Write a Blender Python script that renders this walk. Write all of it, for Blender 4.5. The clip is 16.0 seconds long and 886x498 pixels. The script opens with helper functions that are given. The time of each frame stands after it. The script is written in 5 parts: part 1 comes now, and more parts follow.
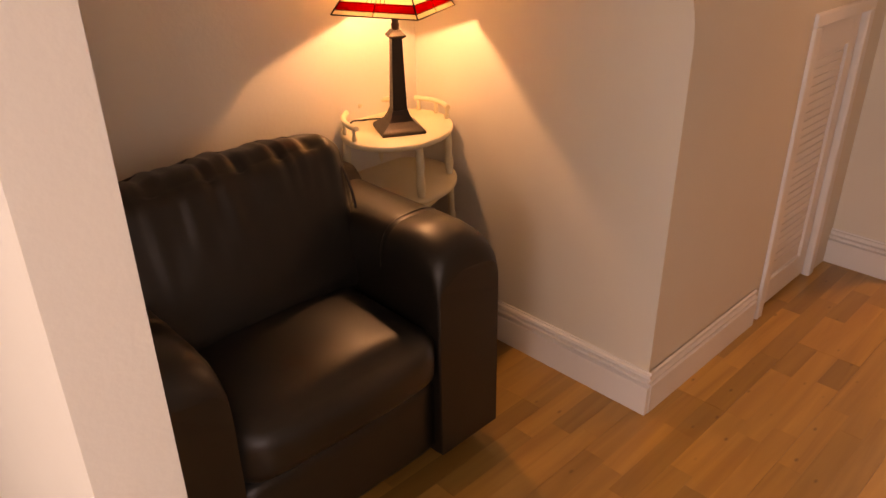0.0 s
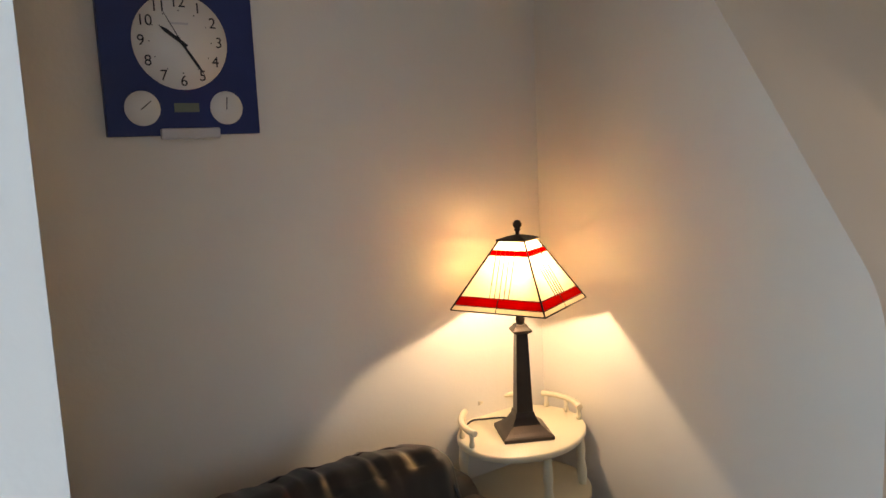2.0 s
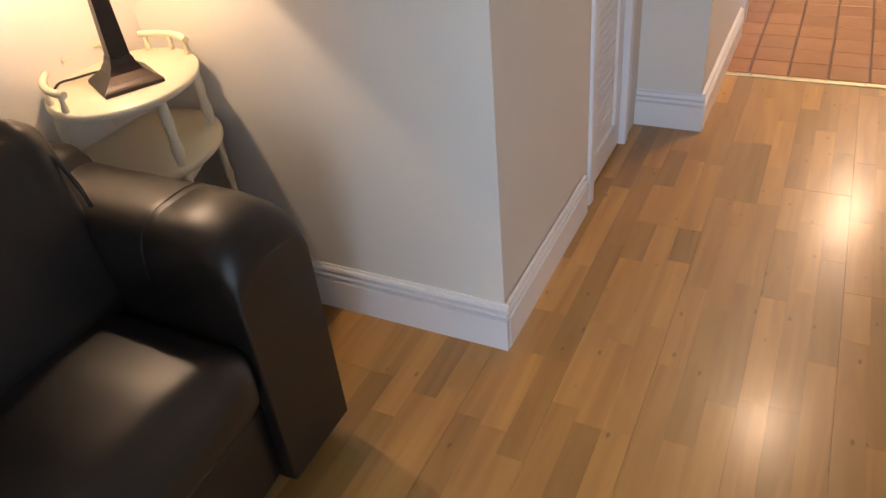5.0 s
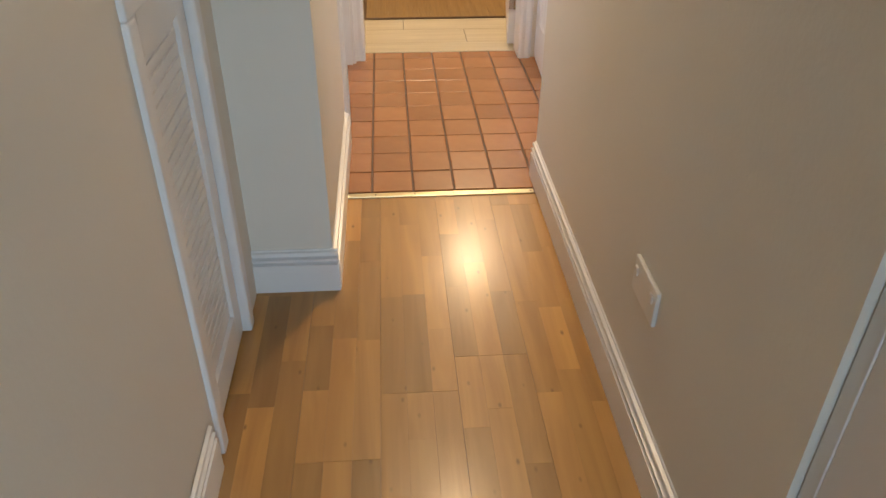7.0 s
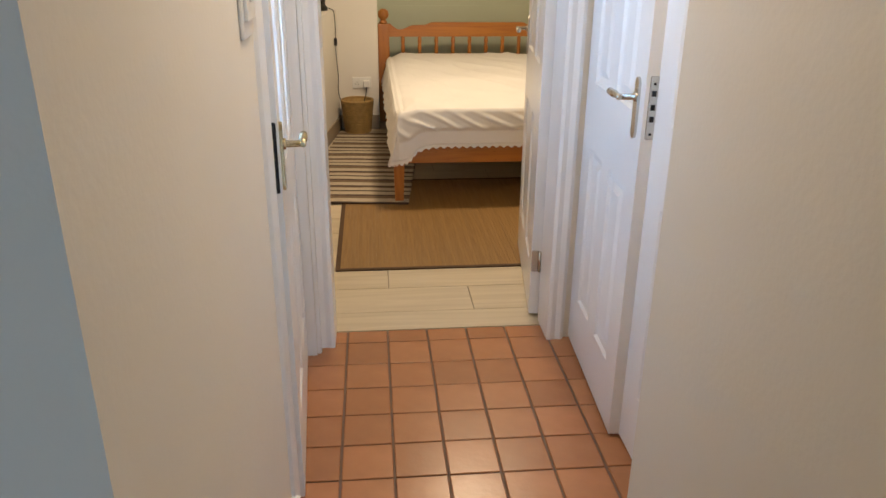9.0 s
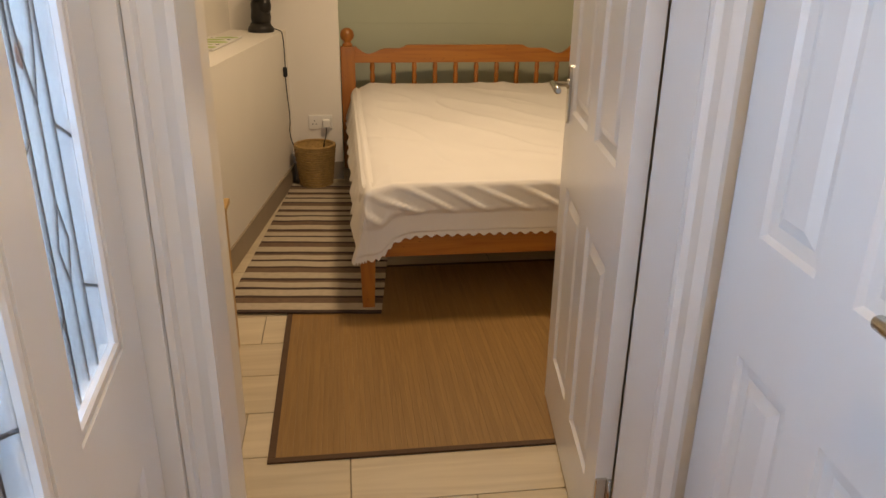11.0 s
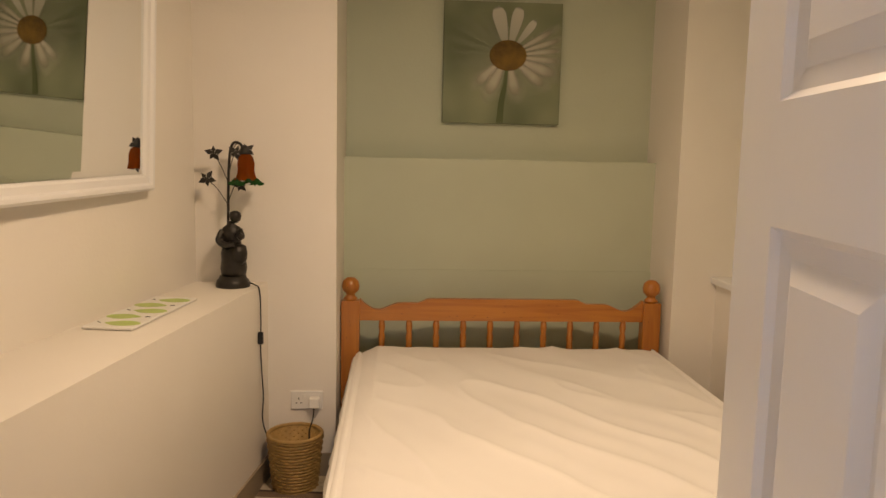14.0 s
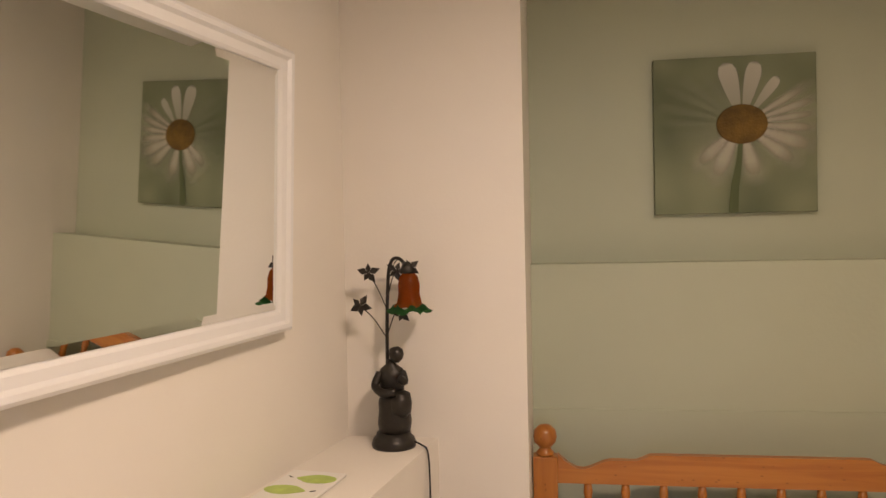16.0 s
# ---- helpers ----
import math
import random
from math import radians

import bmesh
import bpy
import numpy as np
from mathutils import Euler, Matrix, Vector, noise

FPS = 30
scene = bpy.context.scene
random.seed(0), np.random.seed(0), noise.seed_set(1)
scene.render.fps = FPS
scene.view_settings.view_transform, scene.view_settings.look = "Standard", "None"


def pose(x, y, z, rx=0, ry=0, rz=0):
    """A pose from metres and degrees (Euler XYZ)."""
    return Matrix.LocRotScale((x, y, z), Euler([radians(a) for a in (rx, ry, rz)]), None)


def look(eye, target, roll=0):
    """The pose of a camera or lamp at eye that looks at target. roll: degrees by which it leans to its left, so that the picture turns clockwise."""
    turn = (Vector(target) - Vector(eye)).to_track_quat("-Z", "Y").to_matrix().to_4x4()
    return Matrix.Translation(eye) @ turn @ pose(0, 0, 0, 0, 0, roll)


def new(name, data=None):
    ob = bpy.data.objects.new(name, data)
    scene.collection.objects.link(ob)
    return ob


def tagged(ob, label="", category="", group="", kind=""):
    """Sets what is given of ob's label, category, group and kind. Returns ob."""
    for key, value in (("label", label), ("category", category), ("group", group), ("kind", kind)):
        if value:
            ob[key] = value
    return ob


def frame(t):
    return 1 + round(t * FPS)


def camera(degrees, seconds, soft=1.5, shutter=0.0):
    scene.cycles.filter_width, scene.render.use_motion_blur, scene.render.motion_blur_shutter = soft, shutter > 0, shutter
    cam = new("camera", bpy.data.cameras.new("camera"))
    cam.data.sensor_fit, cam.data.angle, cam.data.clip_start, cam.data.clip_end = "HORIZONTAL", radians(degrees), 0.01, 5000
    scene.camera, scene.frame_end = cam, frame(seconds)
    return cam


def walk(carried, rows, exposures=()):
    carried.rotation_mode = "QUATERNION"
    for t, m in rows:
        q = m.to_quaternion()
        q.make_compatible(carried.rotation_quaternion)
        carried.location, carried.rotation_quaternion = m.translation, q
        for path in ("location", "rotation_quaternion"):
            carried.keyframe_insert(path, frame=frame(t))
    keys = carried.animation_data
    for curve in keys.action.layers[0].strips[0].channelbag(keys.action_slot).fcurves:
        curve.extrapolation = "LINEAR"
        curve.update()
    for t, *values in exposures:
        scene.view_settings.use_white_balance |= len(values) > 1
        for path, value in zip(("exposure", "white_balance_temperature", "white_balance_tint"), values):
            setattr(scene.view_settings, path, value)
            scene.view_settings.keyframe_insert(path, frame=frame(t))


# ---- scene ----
cam = camera(61.0, 16.0)

# the walk: seconds, eye, target, roll
PATH = [
    (0, (0.218, -3.481, 1.412), (-1.061, -2.237, 0.508), -0.7),
    (0.5, (0.107, -3.431, 1.424), (-1.138, -2.055, 0.679), -1.6),
    (1, (0.053, -3.393, 1.451), (-1.266, -2.001, 0.884), -1.6),
    (1.5, (0.014, -3.338, 1.448), (-1.461, -2.048, 1.044), -1.4),
    (2, (0.021, -3.297, 1.462), (-1.607, -2.165, 1.197), -2.6),
    (2.5, (0.023, -3.288, 1.468), (-1.65, -2.197, 1.35), -3.4),
    (3, (0.025, -3.266, 1.462), (-1.668, -2.211, 1.309), -3.9),
    (3.5, (0.011, -3.265, 1.433), (-1.661, -2.24, 1.04), -3.5),
    (4, (0.023, -3.267, 1.408), (-1.541, -2.206, 0.754), -4.9),
    (4.5, (0.021, -3.217, 1.354), (-1.259, -2.021, 0.39), -6.5),
    (5, (-0.05, -3.169, 1.32), (-0.844, -1.739, 0.169), -6.1),
    (5.2, (-0.084, -3.14, 1.334), (-0.676, -1.641, 0.151), -5.8),
    (7.3, (-0.207, -2.198, 1.356), (-0.07, -0.523, 0.272), 0.4),
    (7.5, (-0.18, -2.091, 1.363), (-0.037, -0.398, 0.307), 0.3),
    (8, (-0.158, -1.756, 1.361), (-0.006, 0.015, 0.444), 1.3),
    (8.5, (-0.174, -1.385, 1.357), (-0.011, 0.438, 0.552), 0.4),
    (9, (-0.171, -1.053, 1.375), (0.006, 0.792, 0.624), 0.5),
    (9.5, (-0.113, -0.695, 1.399), (0.059, 1.167, 0.69), 0.9),
    (10, (-0.109, -0.343, 1.393), (0.126, 1.525, 0.718), 0.5),
    (10.2, (-0.109, -0.22, 1.396), (0.144, 1.649, 0.732), 0.6),
    (12.5, (0.017, 1.029, 1.371), (0.2, 2.771, 0.407), 1.4),
    (13, (0.126, 1.186, 1.413), (0.225, 3.077, 0.77), 0.9),
    (13.5, (0.135, 1.35, 1.473), (0.256, 3.305, 1.071), 0.4),
    (14, (0.145, 1.53, 1.497), (0.275, 3.511, 1.252), 1.2),
    (14.5, (0.169, 1.708, 1.532), (0.224, 3.701, 1.371), 1.2),
    (15, (0.101, 1.935, 1.531), (0.068, 3.932, 1.426), -0.6),
    (15.5, (0.018, 2.154, 1.575), (-0.154, 4.145, 1.507), -2.1),
    (16, (-0.009, 2.39, 1.606), (-0.308, 4.367, 1.572), -1.2),
]
EXPOSURES = [
    (0.0, 0.42, 40000, 58), (0.5, 0.42, 20000, 38), (1.0, 0.42, 11500, 24), (1.5, 0.54, 8900, 20), (3.5, 0.58, 9000, 20),
    (4.5, 0.58, 8600, 21), (5.2, 1.0, 8500, 26), (7.3, 0.75, 8600, 11), (8.5, 0.58, 8100, 11), (9.3, 0.16, 7100, 9), (10.2, -0.20, 6900, 12), (12.3, 0.10, 11200, 15), (13.0, 0.03, 9300, 15), (13.6, 0.03, 8600, 16), (14.5, 0.20, 7300, 20), (16.0, 0.28, 6900, 22)]
walk(cam, [(t, look(eye, target, roll)) for t, eye, target, roll in PATH], EXPOSURES)

# ---- light ----
world = bpy.data.worlds.new("world")
scene.world = world
world.use_nodes = True
wn = world.node_tree
sky = wn.nodes.new("ShaderNodeTexSky")
sky.sky_type, sky.sun_disc = "NISHITA", False
sky.sun_elevation, sky.sun_rotation = radians(40), radians(120)
wn.links.new(sky.outputs[0], wn.nodes["Background"].inputs[0])
wn.nodes["Background"].inputs[1].default_value = 0.12


def lamp(name, kind, m, energy, color, size=0.1, size_y=None):
    d = bpy.data.lights.new(name, kind)
    d.energy, d.color = energy, color
    if kind == "AREA":
        d.shape, d.size = ("RECTANGLE", size) if size_y else ("DISK", size)
        if size_y:
            d.size_y = size_y
    elif kind == "SUN":
        d.angle = radians(size)
    else:
        d.shadow_soft_size = size
    ob = new(name, d)
    ob.matrix_world = m
    return ob


DAY = (0.38, 0.64, 1.0)
WARM = (1.0, 0.87, 0.70)
SOFT = (1.0, 0.82, 0.62)
lamp("sun", "SUN", look((6, -9, 8), (0, -2, 0)), 1.0, (1.0, 0.95, 0.88), 10)
lamp("bedroom_bulb", "AREA", pose(0.46, 3.30, 2.60), 29, SOFT, 0.30)
lamp("corridor_bulb", "AREA", pose(0.07, 0.36, 2.37), 9.5, SOFT, 0.13)
lamp("table_lamp_bulb", "POINT", pose(-1.375, -2.090, 1.184), 5.0, WARM, 0.012)
lamp("front_window_light", "AREA", look((2.12, -4.2, 1.5), (0, -3.9, 1.4)), 20, (0.26, 0.54, 1.0), 1.3, 1.3)
lamp("back_window_light", "AREA", look((0.45, -6.14, 1.5), (0.1, 0, 1.0)), 70, DAY, 2.2, 1.2)
lamp("glazed_door_light", "AREA", look((-0.75, 0.93, 1.4), (0.4, 0.93, 1.3)), 18, (0.28, 0.55, 1.0), 0.75, 1.3)

# ---- materials ----


def mat(name, color, rough=0.5, metal=0.0, var=0.06, scale=6.0, bump=0.05, fine=60.0, coat=0.0, rand=0.0, emit=None, spec=0.5):
    """A painted or plain surface: two scales of tone, and fine relief."""
    m = bpy.data.materials.new(name)
    m.use_nodes = True
    t = m.node_tree
    b = t.nodes["Principled BSDF"]
    n = t.nodes
    co = n.new("ShaderNodeTexCoord")
    big, small = n.new("ShaderNodeTexNoise"), n.new("ShaderNodeTexNoise")
    big.inputs["Scale"].default_value, small.inputs["Scale"].default_value = scale, fine
    big.inputs["Detail"].default_value, small.inputs["Detail"].default_value = 3, 2
    for k in (big, small):
        t.links.new(co.outputs["Object"], k.inputs["Vector"])
    mix = n.new("ShaderNodeMix")
    mix.data_type = "RGBA"
    lo = [c * (1 - var * 2) for c in color]
    hi = [min(1, c * (1 + var)) for c in color]
    mix.inputs["A"].default_value, mix.inputs["B"].default_value = (*lo, 1), (*hi, 1)
    t.links.new(big.outputs["Fac"], mix.inputs["Factor"])
    out = mix.outputs["Result"]
    if rand:
        info, hsv = n.new("ShaderNodeObjectInfo"), n.new("ShaderNodeHueSaturation")
        mr = n.new("ShaderNodeMapRange")
        mr.inputs["To Min"].default_value, mr.inputs["To Max"].default_value = 1 - rand, 1 + rand
        t.links.new(info.outputs["Random"], mr.inputs["Value"])
        t.links.new(mr.outputs[0], hsv.inputs["Value"])
        t.links.new(out, hsv.inputs["Color"])
        out = hsv.outputs[0]
    t.links.new(out, b.inputs["Base Color"])
    b.inputs["Roughness"].default_value, b.inputs["Metallic"].default_value = rough, metal
    b.inputs["Coat Weight"].default_value = coat
    b.inputs["Specular IOR Level"].default_value = spec
    if bump:
        bp = n.new("ShaderNodeBump")
        bp.inputs["Strength"].default_value, bp.inputs["Distance"].default_value = bump, 0.01
        t.links.new(small.outputs["Fac"], bp.inputs["Height"])
        t.links.new(bp.outputs[0], b.inputs["Normal"])
    if emit:
        b.inputs["Emission Color"].default_value, b.inputs["Emission Strength"].default_value = (*emit[:3], 1), emit[3]
    return m


def wood(name, dark, light, rough=0.4, along="Y", scale=1.0, rand=0.2, coat=0.0, knots=True):
    """Wood whose grain runs along one axis, with knots, and a tone of its own for each piece."""
    m = bpy.data.materials.new(name)
    m.use_nodes = True
    t = m.node_tree
    n, b = t.nodes, t.nodes["Principled BSDF"]
    geo, mp = n.new("ShaderNodeNewGeometry"), n.new("ShaderNodeMapping")
    info = n.new("ShaderNodeObjectInfo")
    add = n.new("ShaderNodeVectorMath")
    mul = n.new("ShaderNodeMath")
    mul.operation, mul.inputs[1].default_value = "MULTIPLY", 37.0
    t.links.new(info.outputs["Random"], mul.inputs[0])
    t.links.new(geo.outputs["Position"], add.inputs[0])
    t.links.new(mul.outputs[0], add.inputs[1])
    t.links.new(add.outputs[0], mp.inputs["Vector"])
    s = [30 * scale] * 3
    s["XYZ".index(along)] = 2.2 * scale
    mp.inputs["Scale"].default_value = s
    g1, g2 = n.new("ShaderNodeTexNoise"), n.new("ShaderNodeTexNoise")
    g1.inputs["Scale"].default_value, g1.inputs["Detail"].default_value, g1.inputs["Distortion"].default_value = 1.0, 5, 1.2
    g2.inputs["Scale"].default_value = 4.0
    t.links.new(mp.outputs[0], g1.inputs["Vector"])
    t.links.new(add.outputs[0], g2.inputs["Vector"])
    ramp = n.new("ShaderNodeValToRGB")
    ramp.color_ramp.elements[0].position, ramp.color_ramp.elements[1].position = 0.25, 0.75
    ramp.color_ramp.elements[0].color, ramp.color_ramp.elements[1].color = (*dark, 1), (*light, 1)
    t.links.new(g1.outputs["Fac"], ramp.inputs[0])
    hsv, mr = n.new("ShaderNodeHueSaturation"), n.new("ShaderNodeMapRange")
    mr.inputs["To Min"].default_value, mr.inputs["To Max"].default_value = 1 - rand, 1 + rand
    t.links.new(info.outputs["Random"], mr.inputs["Value"])
    t.links.new(mr.outputs[0], hsv.inputs["Value"])
    t.links.new(ramp.outputs[0], hsv.inputs["Color"])
    out = hsv.outputs[0]
    if knots:
        vor, kr = n.new("ShaderNodeTexVoronoi"), n.new("ShaderNodeMapRange")
        vm = n.new("ShaderNodeMapping")
        size, reach = knots if isinstance(knots, tuple) else (9.0, 0.16)
        ks = [size] * 3
        ks["XYZ".index(along)] = size / 2
        vm.inputs["Scale"].default_value = ks
        t.links.new(add.outputs[0], vm.inputs["Vector"])
        t.links.new(vm.outputs[0], vor.inputs["Vector"])
        kr.inputs["From Min"].default_value, kr.inputs["From Max"].default_value = 0.03, reach
        kr.inputs["To Min"].default_value, kr.inputs["To Max"].default_value = 0.75, 0.0
        t.links.new(vor.outputs["Distance"], kr.inputs["Value"])
        km = n.new("ShaderNodeMix")
        km.data_type = "RGBA"
        km.inputs["B"].default_value = (*[c * 0.45 for c in dark], 1)
        t.links.new(kr.outputs[0], km.inputs["Factor"])
        t.links.new(out, km.inputs["A"])
        out = km.outputs["Result"]
    t.links.new(out, b.inputs["Base Color"])
    rr = n.new("ShaderNodeMapRange")
    rr.inputs["To Min"].default_value, rr.inputs["To Max"].default_value = rough * 0.8, rough * 1.25
    t.links.new(g2.outputs["Fac"], rr.inputs["Value"])
    t.links.new(rr.outputs[0], b.inputs["Roughness"])
    b.inputs["Coat Weight"].default_value, b.inputs["Coat Roughness"].default_value = coat, 0.2
    bp = n.new("ShaderNodeBump")
    bp.inputs["Strength"].default_value, bp.inputs["Distance"].default_value = 0.06, 0.01
    t.links.new(g1.outputs["Fac"], bp.inputs["Height"])
    t.links.new(bp.outputs[0], b.inputs["Normal"])
    return m


PLASTER = mat("plaster_cream", (0.76, 0.722, 0.652), 0.7, var=0.03, scale=2.5, bump=0.05, fine=90)
PLASTER_BED = mat("plaster_white", (0.80, 0.76, 0.70), 0.75, var=0.03, scale=2.5, bump=0.05, fine=70)
GREEN = mat("plaster_green", (0.50, 0.54, 0.42), 0.75, var=0.04, scale=2.5, bump=0.06, fine=60)
CEIL = mat("ceiling_white", (0.82, 0.81, 0.78), 0.8, var=0.02)
GLOSS = mat("gloss_white", (0.80, 0.80, 0.80), 0.28, var=0.02, scale=5, bump=0.03, fine=30)
OAK = wood("oak_strip", (0.355, 0.163, 0.045), (0.515, 0.267, 0.080), 0.34, "Y", 0.55, 0.27, coat=0.35, knots=(3.6, 0.11))
OAK_BASE = mat("floor_joint", (0.10, 0.05, 0.02), 0.6)
QUARRY = mat("quarry_tile", (0.43, 0.19, 0.090), 0.27, var=0.14, scale=9, bump=0.06, fine=45, rand=0.12)
GROUT = mat("grout_brown", (0.19, 0.115, 0.08), 0.7, var=0.1, scale=20)
BEIGE_TILE = wood("beige_tile", (0.52, 0.43, 0.30), (0.66, 0.57, 0.42), 0.4, "X", 0.7, 0.06, knots=False)
BEIGE_GROUT = mat("grout_beige", (0.30, 0.25, 0.18), 0.8)
SKIRT_TILE = mat("skirting_tile", (0.36, 0.29, 0.21), 0.4, var=0.08)
PINE = wood("pine_orange", (0.33, 0.100, 0.013), (0.48, 0.182, 0.028), 0.35, "X", 0.9, 0.06, coat=0.3)
PINE_V = wood("pine_orange_upright", (0.33, 0.100, 0.013), (0.48, 0.182, 0.028), 0.35, "Z", 0.9, 0.06, coat=0.3)
BEECH = wood("beech_veneer", (0.50, 0.30, 0.11), (0.62, 0.40, 0.17), 0.4, "Z", 0.8, 0.04, knots=False)
LEATHER = mat("brown_leather", (0.019, 0.015, 0.012), 0.40, var=0.15, scale=7, bump=0.05, fine=420, spec=0.6)
CREAM = mat("cream_paint", (0.78, 0.70, 0.52), 0.35, var=0.04, scale=9, bump=0.03)
BRONZE = mat("bronze_metal", (0.060, 0.045, 0.036), 0.38, metal=0.6, var=0.2, scale=20, bump=0.05)
BLACKM = mat("black_metal", (0.02, 0.02, 0.022), 0.4, metal=0.5, var=0.2, scale=30)
STEEL = mat("satin_nickel", (0.62, 0.60, 0.55), 0.24, metal=1.0, var=0.08, scale=30)
BRASS = mat("worn_brass", (0.55, 0.45, 0.28), 0.25, metal=1.0, var=0.1, scale=30)
BLUE = mat("blue_board", (0.010, 0.028, 0.14), 0.4, var=0.15, scale=12, bump=0.03)
DIAL = mat("dial_white", (0.78, 0.77, 0.74), 0.4, var=0.01)
INK = mat("ink_black", (0.015, 0.015, 0.02), 0.5)
LCD = mat("lcd_grey", (0.16, 0.19, 0.15), 0.2)
SILVER = mat("silver_plastic", (0.62, 0.62, 0.64), 0.3, metal=0.3)
SHEET = mat("white_cotton", (0.86, 0.83, 0.80), 0.85, var=0.02, scale=5, bump=0.10, fine=300)
CABLE = mat("black_cable", (0.012, 0.012, 0.012), 0.5)
PLASTIC = mat("white_plastic", (0.80, 0.79, 0.76), 0.3, var=0.01)
WICKER = mat("wicker", (0.42, 0.26, 0.09), 0.6, var=0.25, scale=30, bump=0.2, fine=120)
RUG_DARK = mat("rug_dark", (0.075, 0.045, 0.035), 0.95, var=0.25, scale=40, bump=0.4, fine=260)
RUG_LIGHT = mat("rug_light", (0.52, 0.44, 0.33), 0.95, var=0.12, scale=40, bump=0.4, fine=260)
RUG_MID = mat("rug_mid", (0.20, 0.13, 0.085), 0.95, var=0.2, scale=40, bump=0.4, fine=260)
BINDING = mat("mat_binding", (0.10, 0.055, 0.03), 0.9, var=0.15, scale=30, bump=0.2)
BAMBOO = wood("bamboo_slat", (0.225, 0.120, 0.038), (0.305, 0.174, 0.058), 0.5, "Y", 1.6, 0.07, knots=False)
STATUE = mat("dark_bronze_resin", (0.026, 0.022, 0.018), 0.4, metal=0.3, var=0.3, scale=40, bump=0.15)
THRESH = mat("brass_strip", (0.72, 0.60, 0.36), 0.30, metal=0.8, var=0.08, scale=30)


def glass(name, color=(1, 1, 1), rough=0.0):
    m = bpy.data.materials.new(name)
    m.use_nodes = True
    b = m.node_tree.nodes["Principled BSDF"]
    b.inputs["Base Color"].default_value = (*color, 1)
    b.inputs["Transmission Weight"].default_value, b.inputs["Roughness"].default_value = 1.0, rough
    b.inputs["IOR"].default_value = 1.45
    return m


def shade_glass(name, color, see=0.25):
    """Opal glass: light from the bulb inside shines through it."""
    m = bpy.data.materials.new(name)
    m.use_nodes = True
    t = m.node_tree
    n, b = t.nodes, t.nodes["Principled BSDF"]
    tr, mx, no = n.new("ShaderNodeBsdfTranslucent"), n.new("ShaderNodeMixShader"), n.new("ShaderNodeTexNoise")
    no.inputs["Scale"].default_value = 22
    mix = n.new("ShaderNodeMix")
    mix.data_type = "RGBA"
    mix.inputs["A"].default_value = (*[c * 0.78 for c in color], 1)
    mix.inputs["B"].default_value = (*color, 1)
    t.links.new(no.outputs["Fac"], mix.inputs["Factor"])
    for k in (tr.inputs["Color"], b.inputs["Base Color"]):
        t.links.new(mix.outputs["Result"], k)
    b.inputs["Roughness"].default_value = 0.12
    mx.inputs[0].default_value = 0.72
    t.links.new(b.outputs[0], mx.inputs[1])
    t.links.new(tr.outputs[0], mx.inputs[2])
    clear, mz = n.new("ShaderNodeBsdfTransparent"), n.new("ShaderNodeMixShader")
    t.links.new(mix.outputs["Result"], clear.inputs["Color"])
    mz.inputs[0].default_value = see
    t.links.new(mx.outputs[0], mz.inputs[1])
    t.links.new(clear.outputs[0], mz.inputs[2])
    t.links.new(mz.outputs[0], n["Material Output"].inputs[0])
    return m


OPAL = shade_glass("opal_glass", (0.97, 0.86, 0.67), 0.26)
REDGLASS = shade_glass("red_glass", (0.55, 0.012, 0.015))
AMBER = shade_glass("amber_glass", (0.45, 0.13, 0.02))
GREENGLASS = shade_glass("green_glass", (0.04, 0.16, 0.05))
FROST = glass("frosted_pane", (0.93, 0.97, 1.0), 0.25)
MIRROR = bpy.data.materials.new("mirror_glass")
MIRROR.use_nodes = True
MIRROR.node_tree.nodes["Principled BSDF"].inputs["Base Color"].default_value = (0.86, 0.88, 0.86, 1)
MIRROR.node_tree.nodes["Principled BSDF"].inputs["Metallic"].default_value = 1.0
MIRROR.node_tree.nodes["Principled BSDF"].inputs["Roughness"].default_value = 0.02

# ---- building helpers ----


def box(bm, x0, x1, y0, y1, z0, z1, bevel=0.0, seg=1):
    vs = bmesh.ops.create_cube(bm, size=1)["verts"]
    for v in vs:
        v.co = Vector((x0 + (v.co.x + 0.5) * (x1 - x0), y0 + (v.co.y + 0.5) * (y1 - y0), z0 + (v.co.z + 0.5) * (z1 - z0)))
    if bevel:
        es = list({e for v in vs for e in v.link_edges})
        bmesh.ops.bevel(bm, geom=es, offset=bevel, segments=seg, affect="EDGES", profile=0.5)
    return vs


def lathe(bm, prof, c=(0, 0, 0), seg=20, squash=(1, 1)):
    """A turned body: prof is rows of (radius, height)."""
    rings = []
    for r, z in prof:
        ring = []
        for k in range(seg):
            a = 2 * math.pi * k / seg
            ring.append(bm.verts.new((c[0] + r * squash[0] * math.cos(a), c[1] + r * squash[1] * math.sin(a), c[2] + z)))
        rings.append(ring)
    for a, b in zip(rings, rings[1:]):
        for k in range(seg):
            f = bm.faces.new((a[k], a[(k + 1) % seg], b[(k + 1) % seg], b[k]))
            f.smooth = True
    bm.faces.new(list(reversed(rings[0])))
    bm.faces.new(rings[-1])


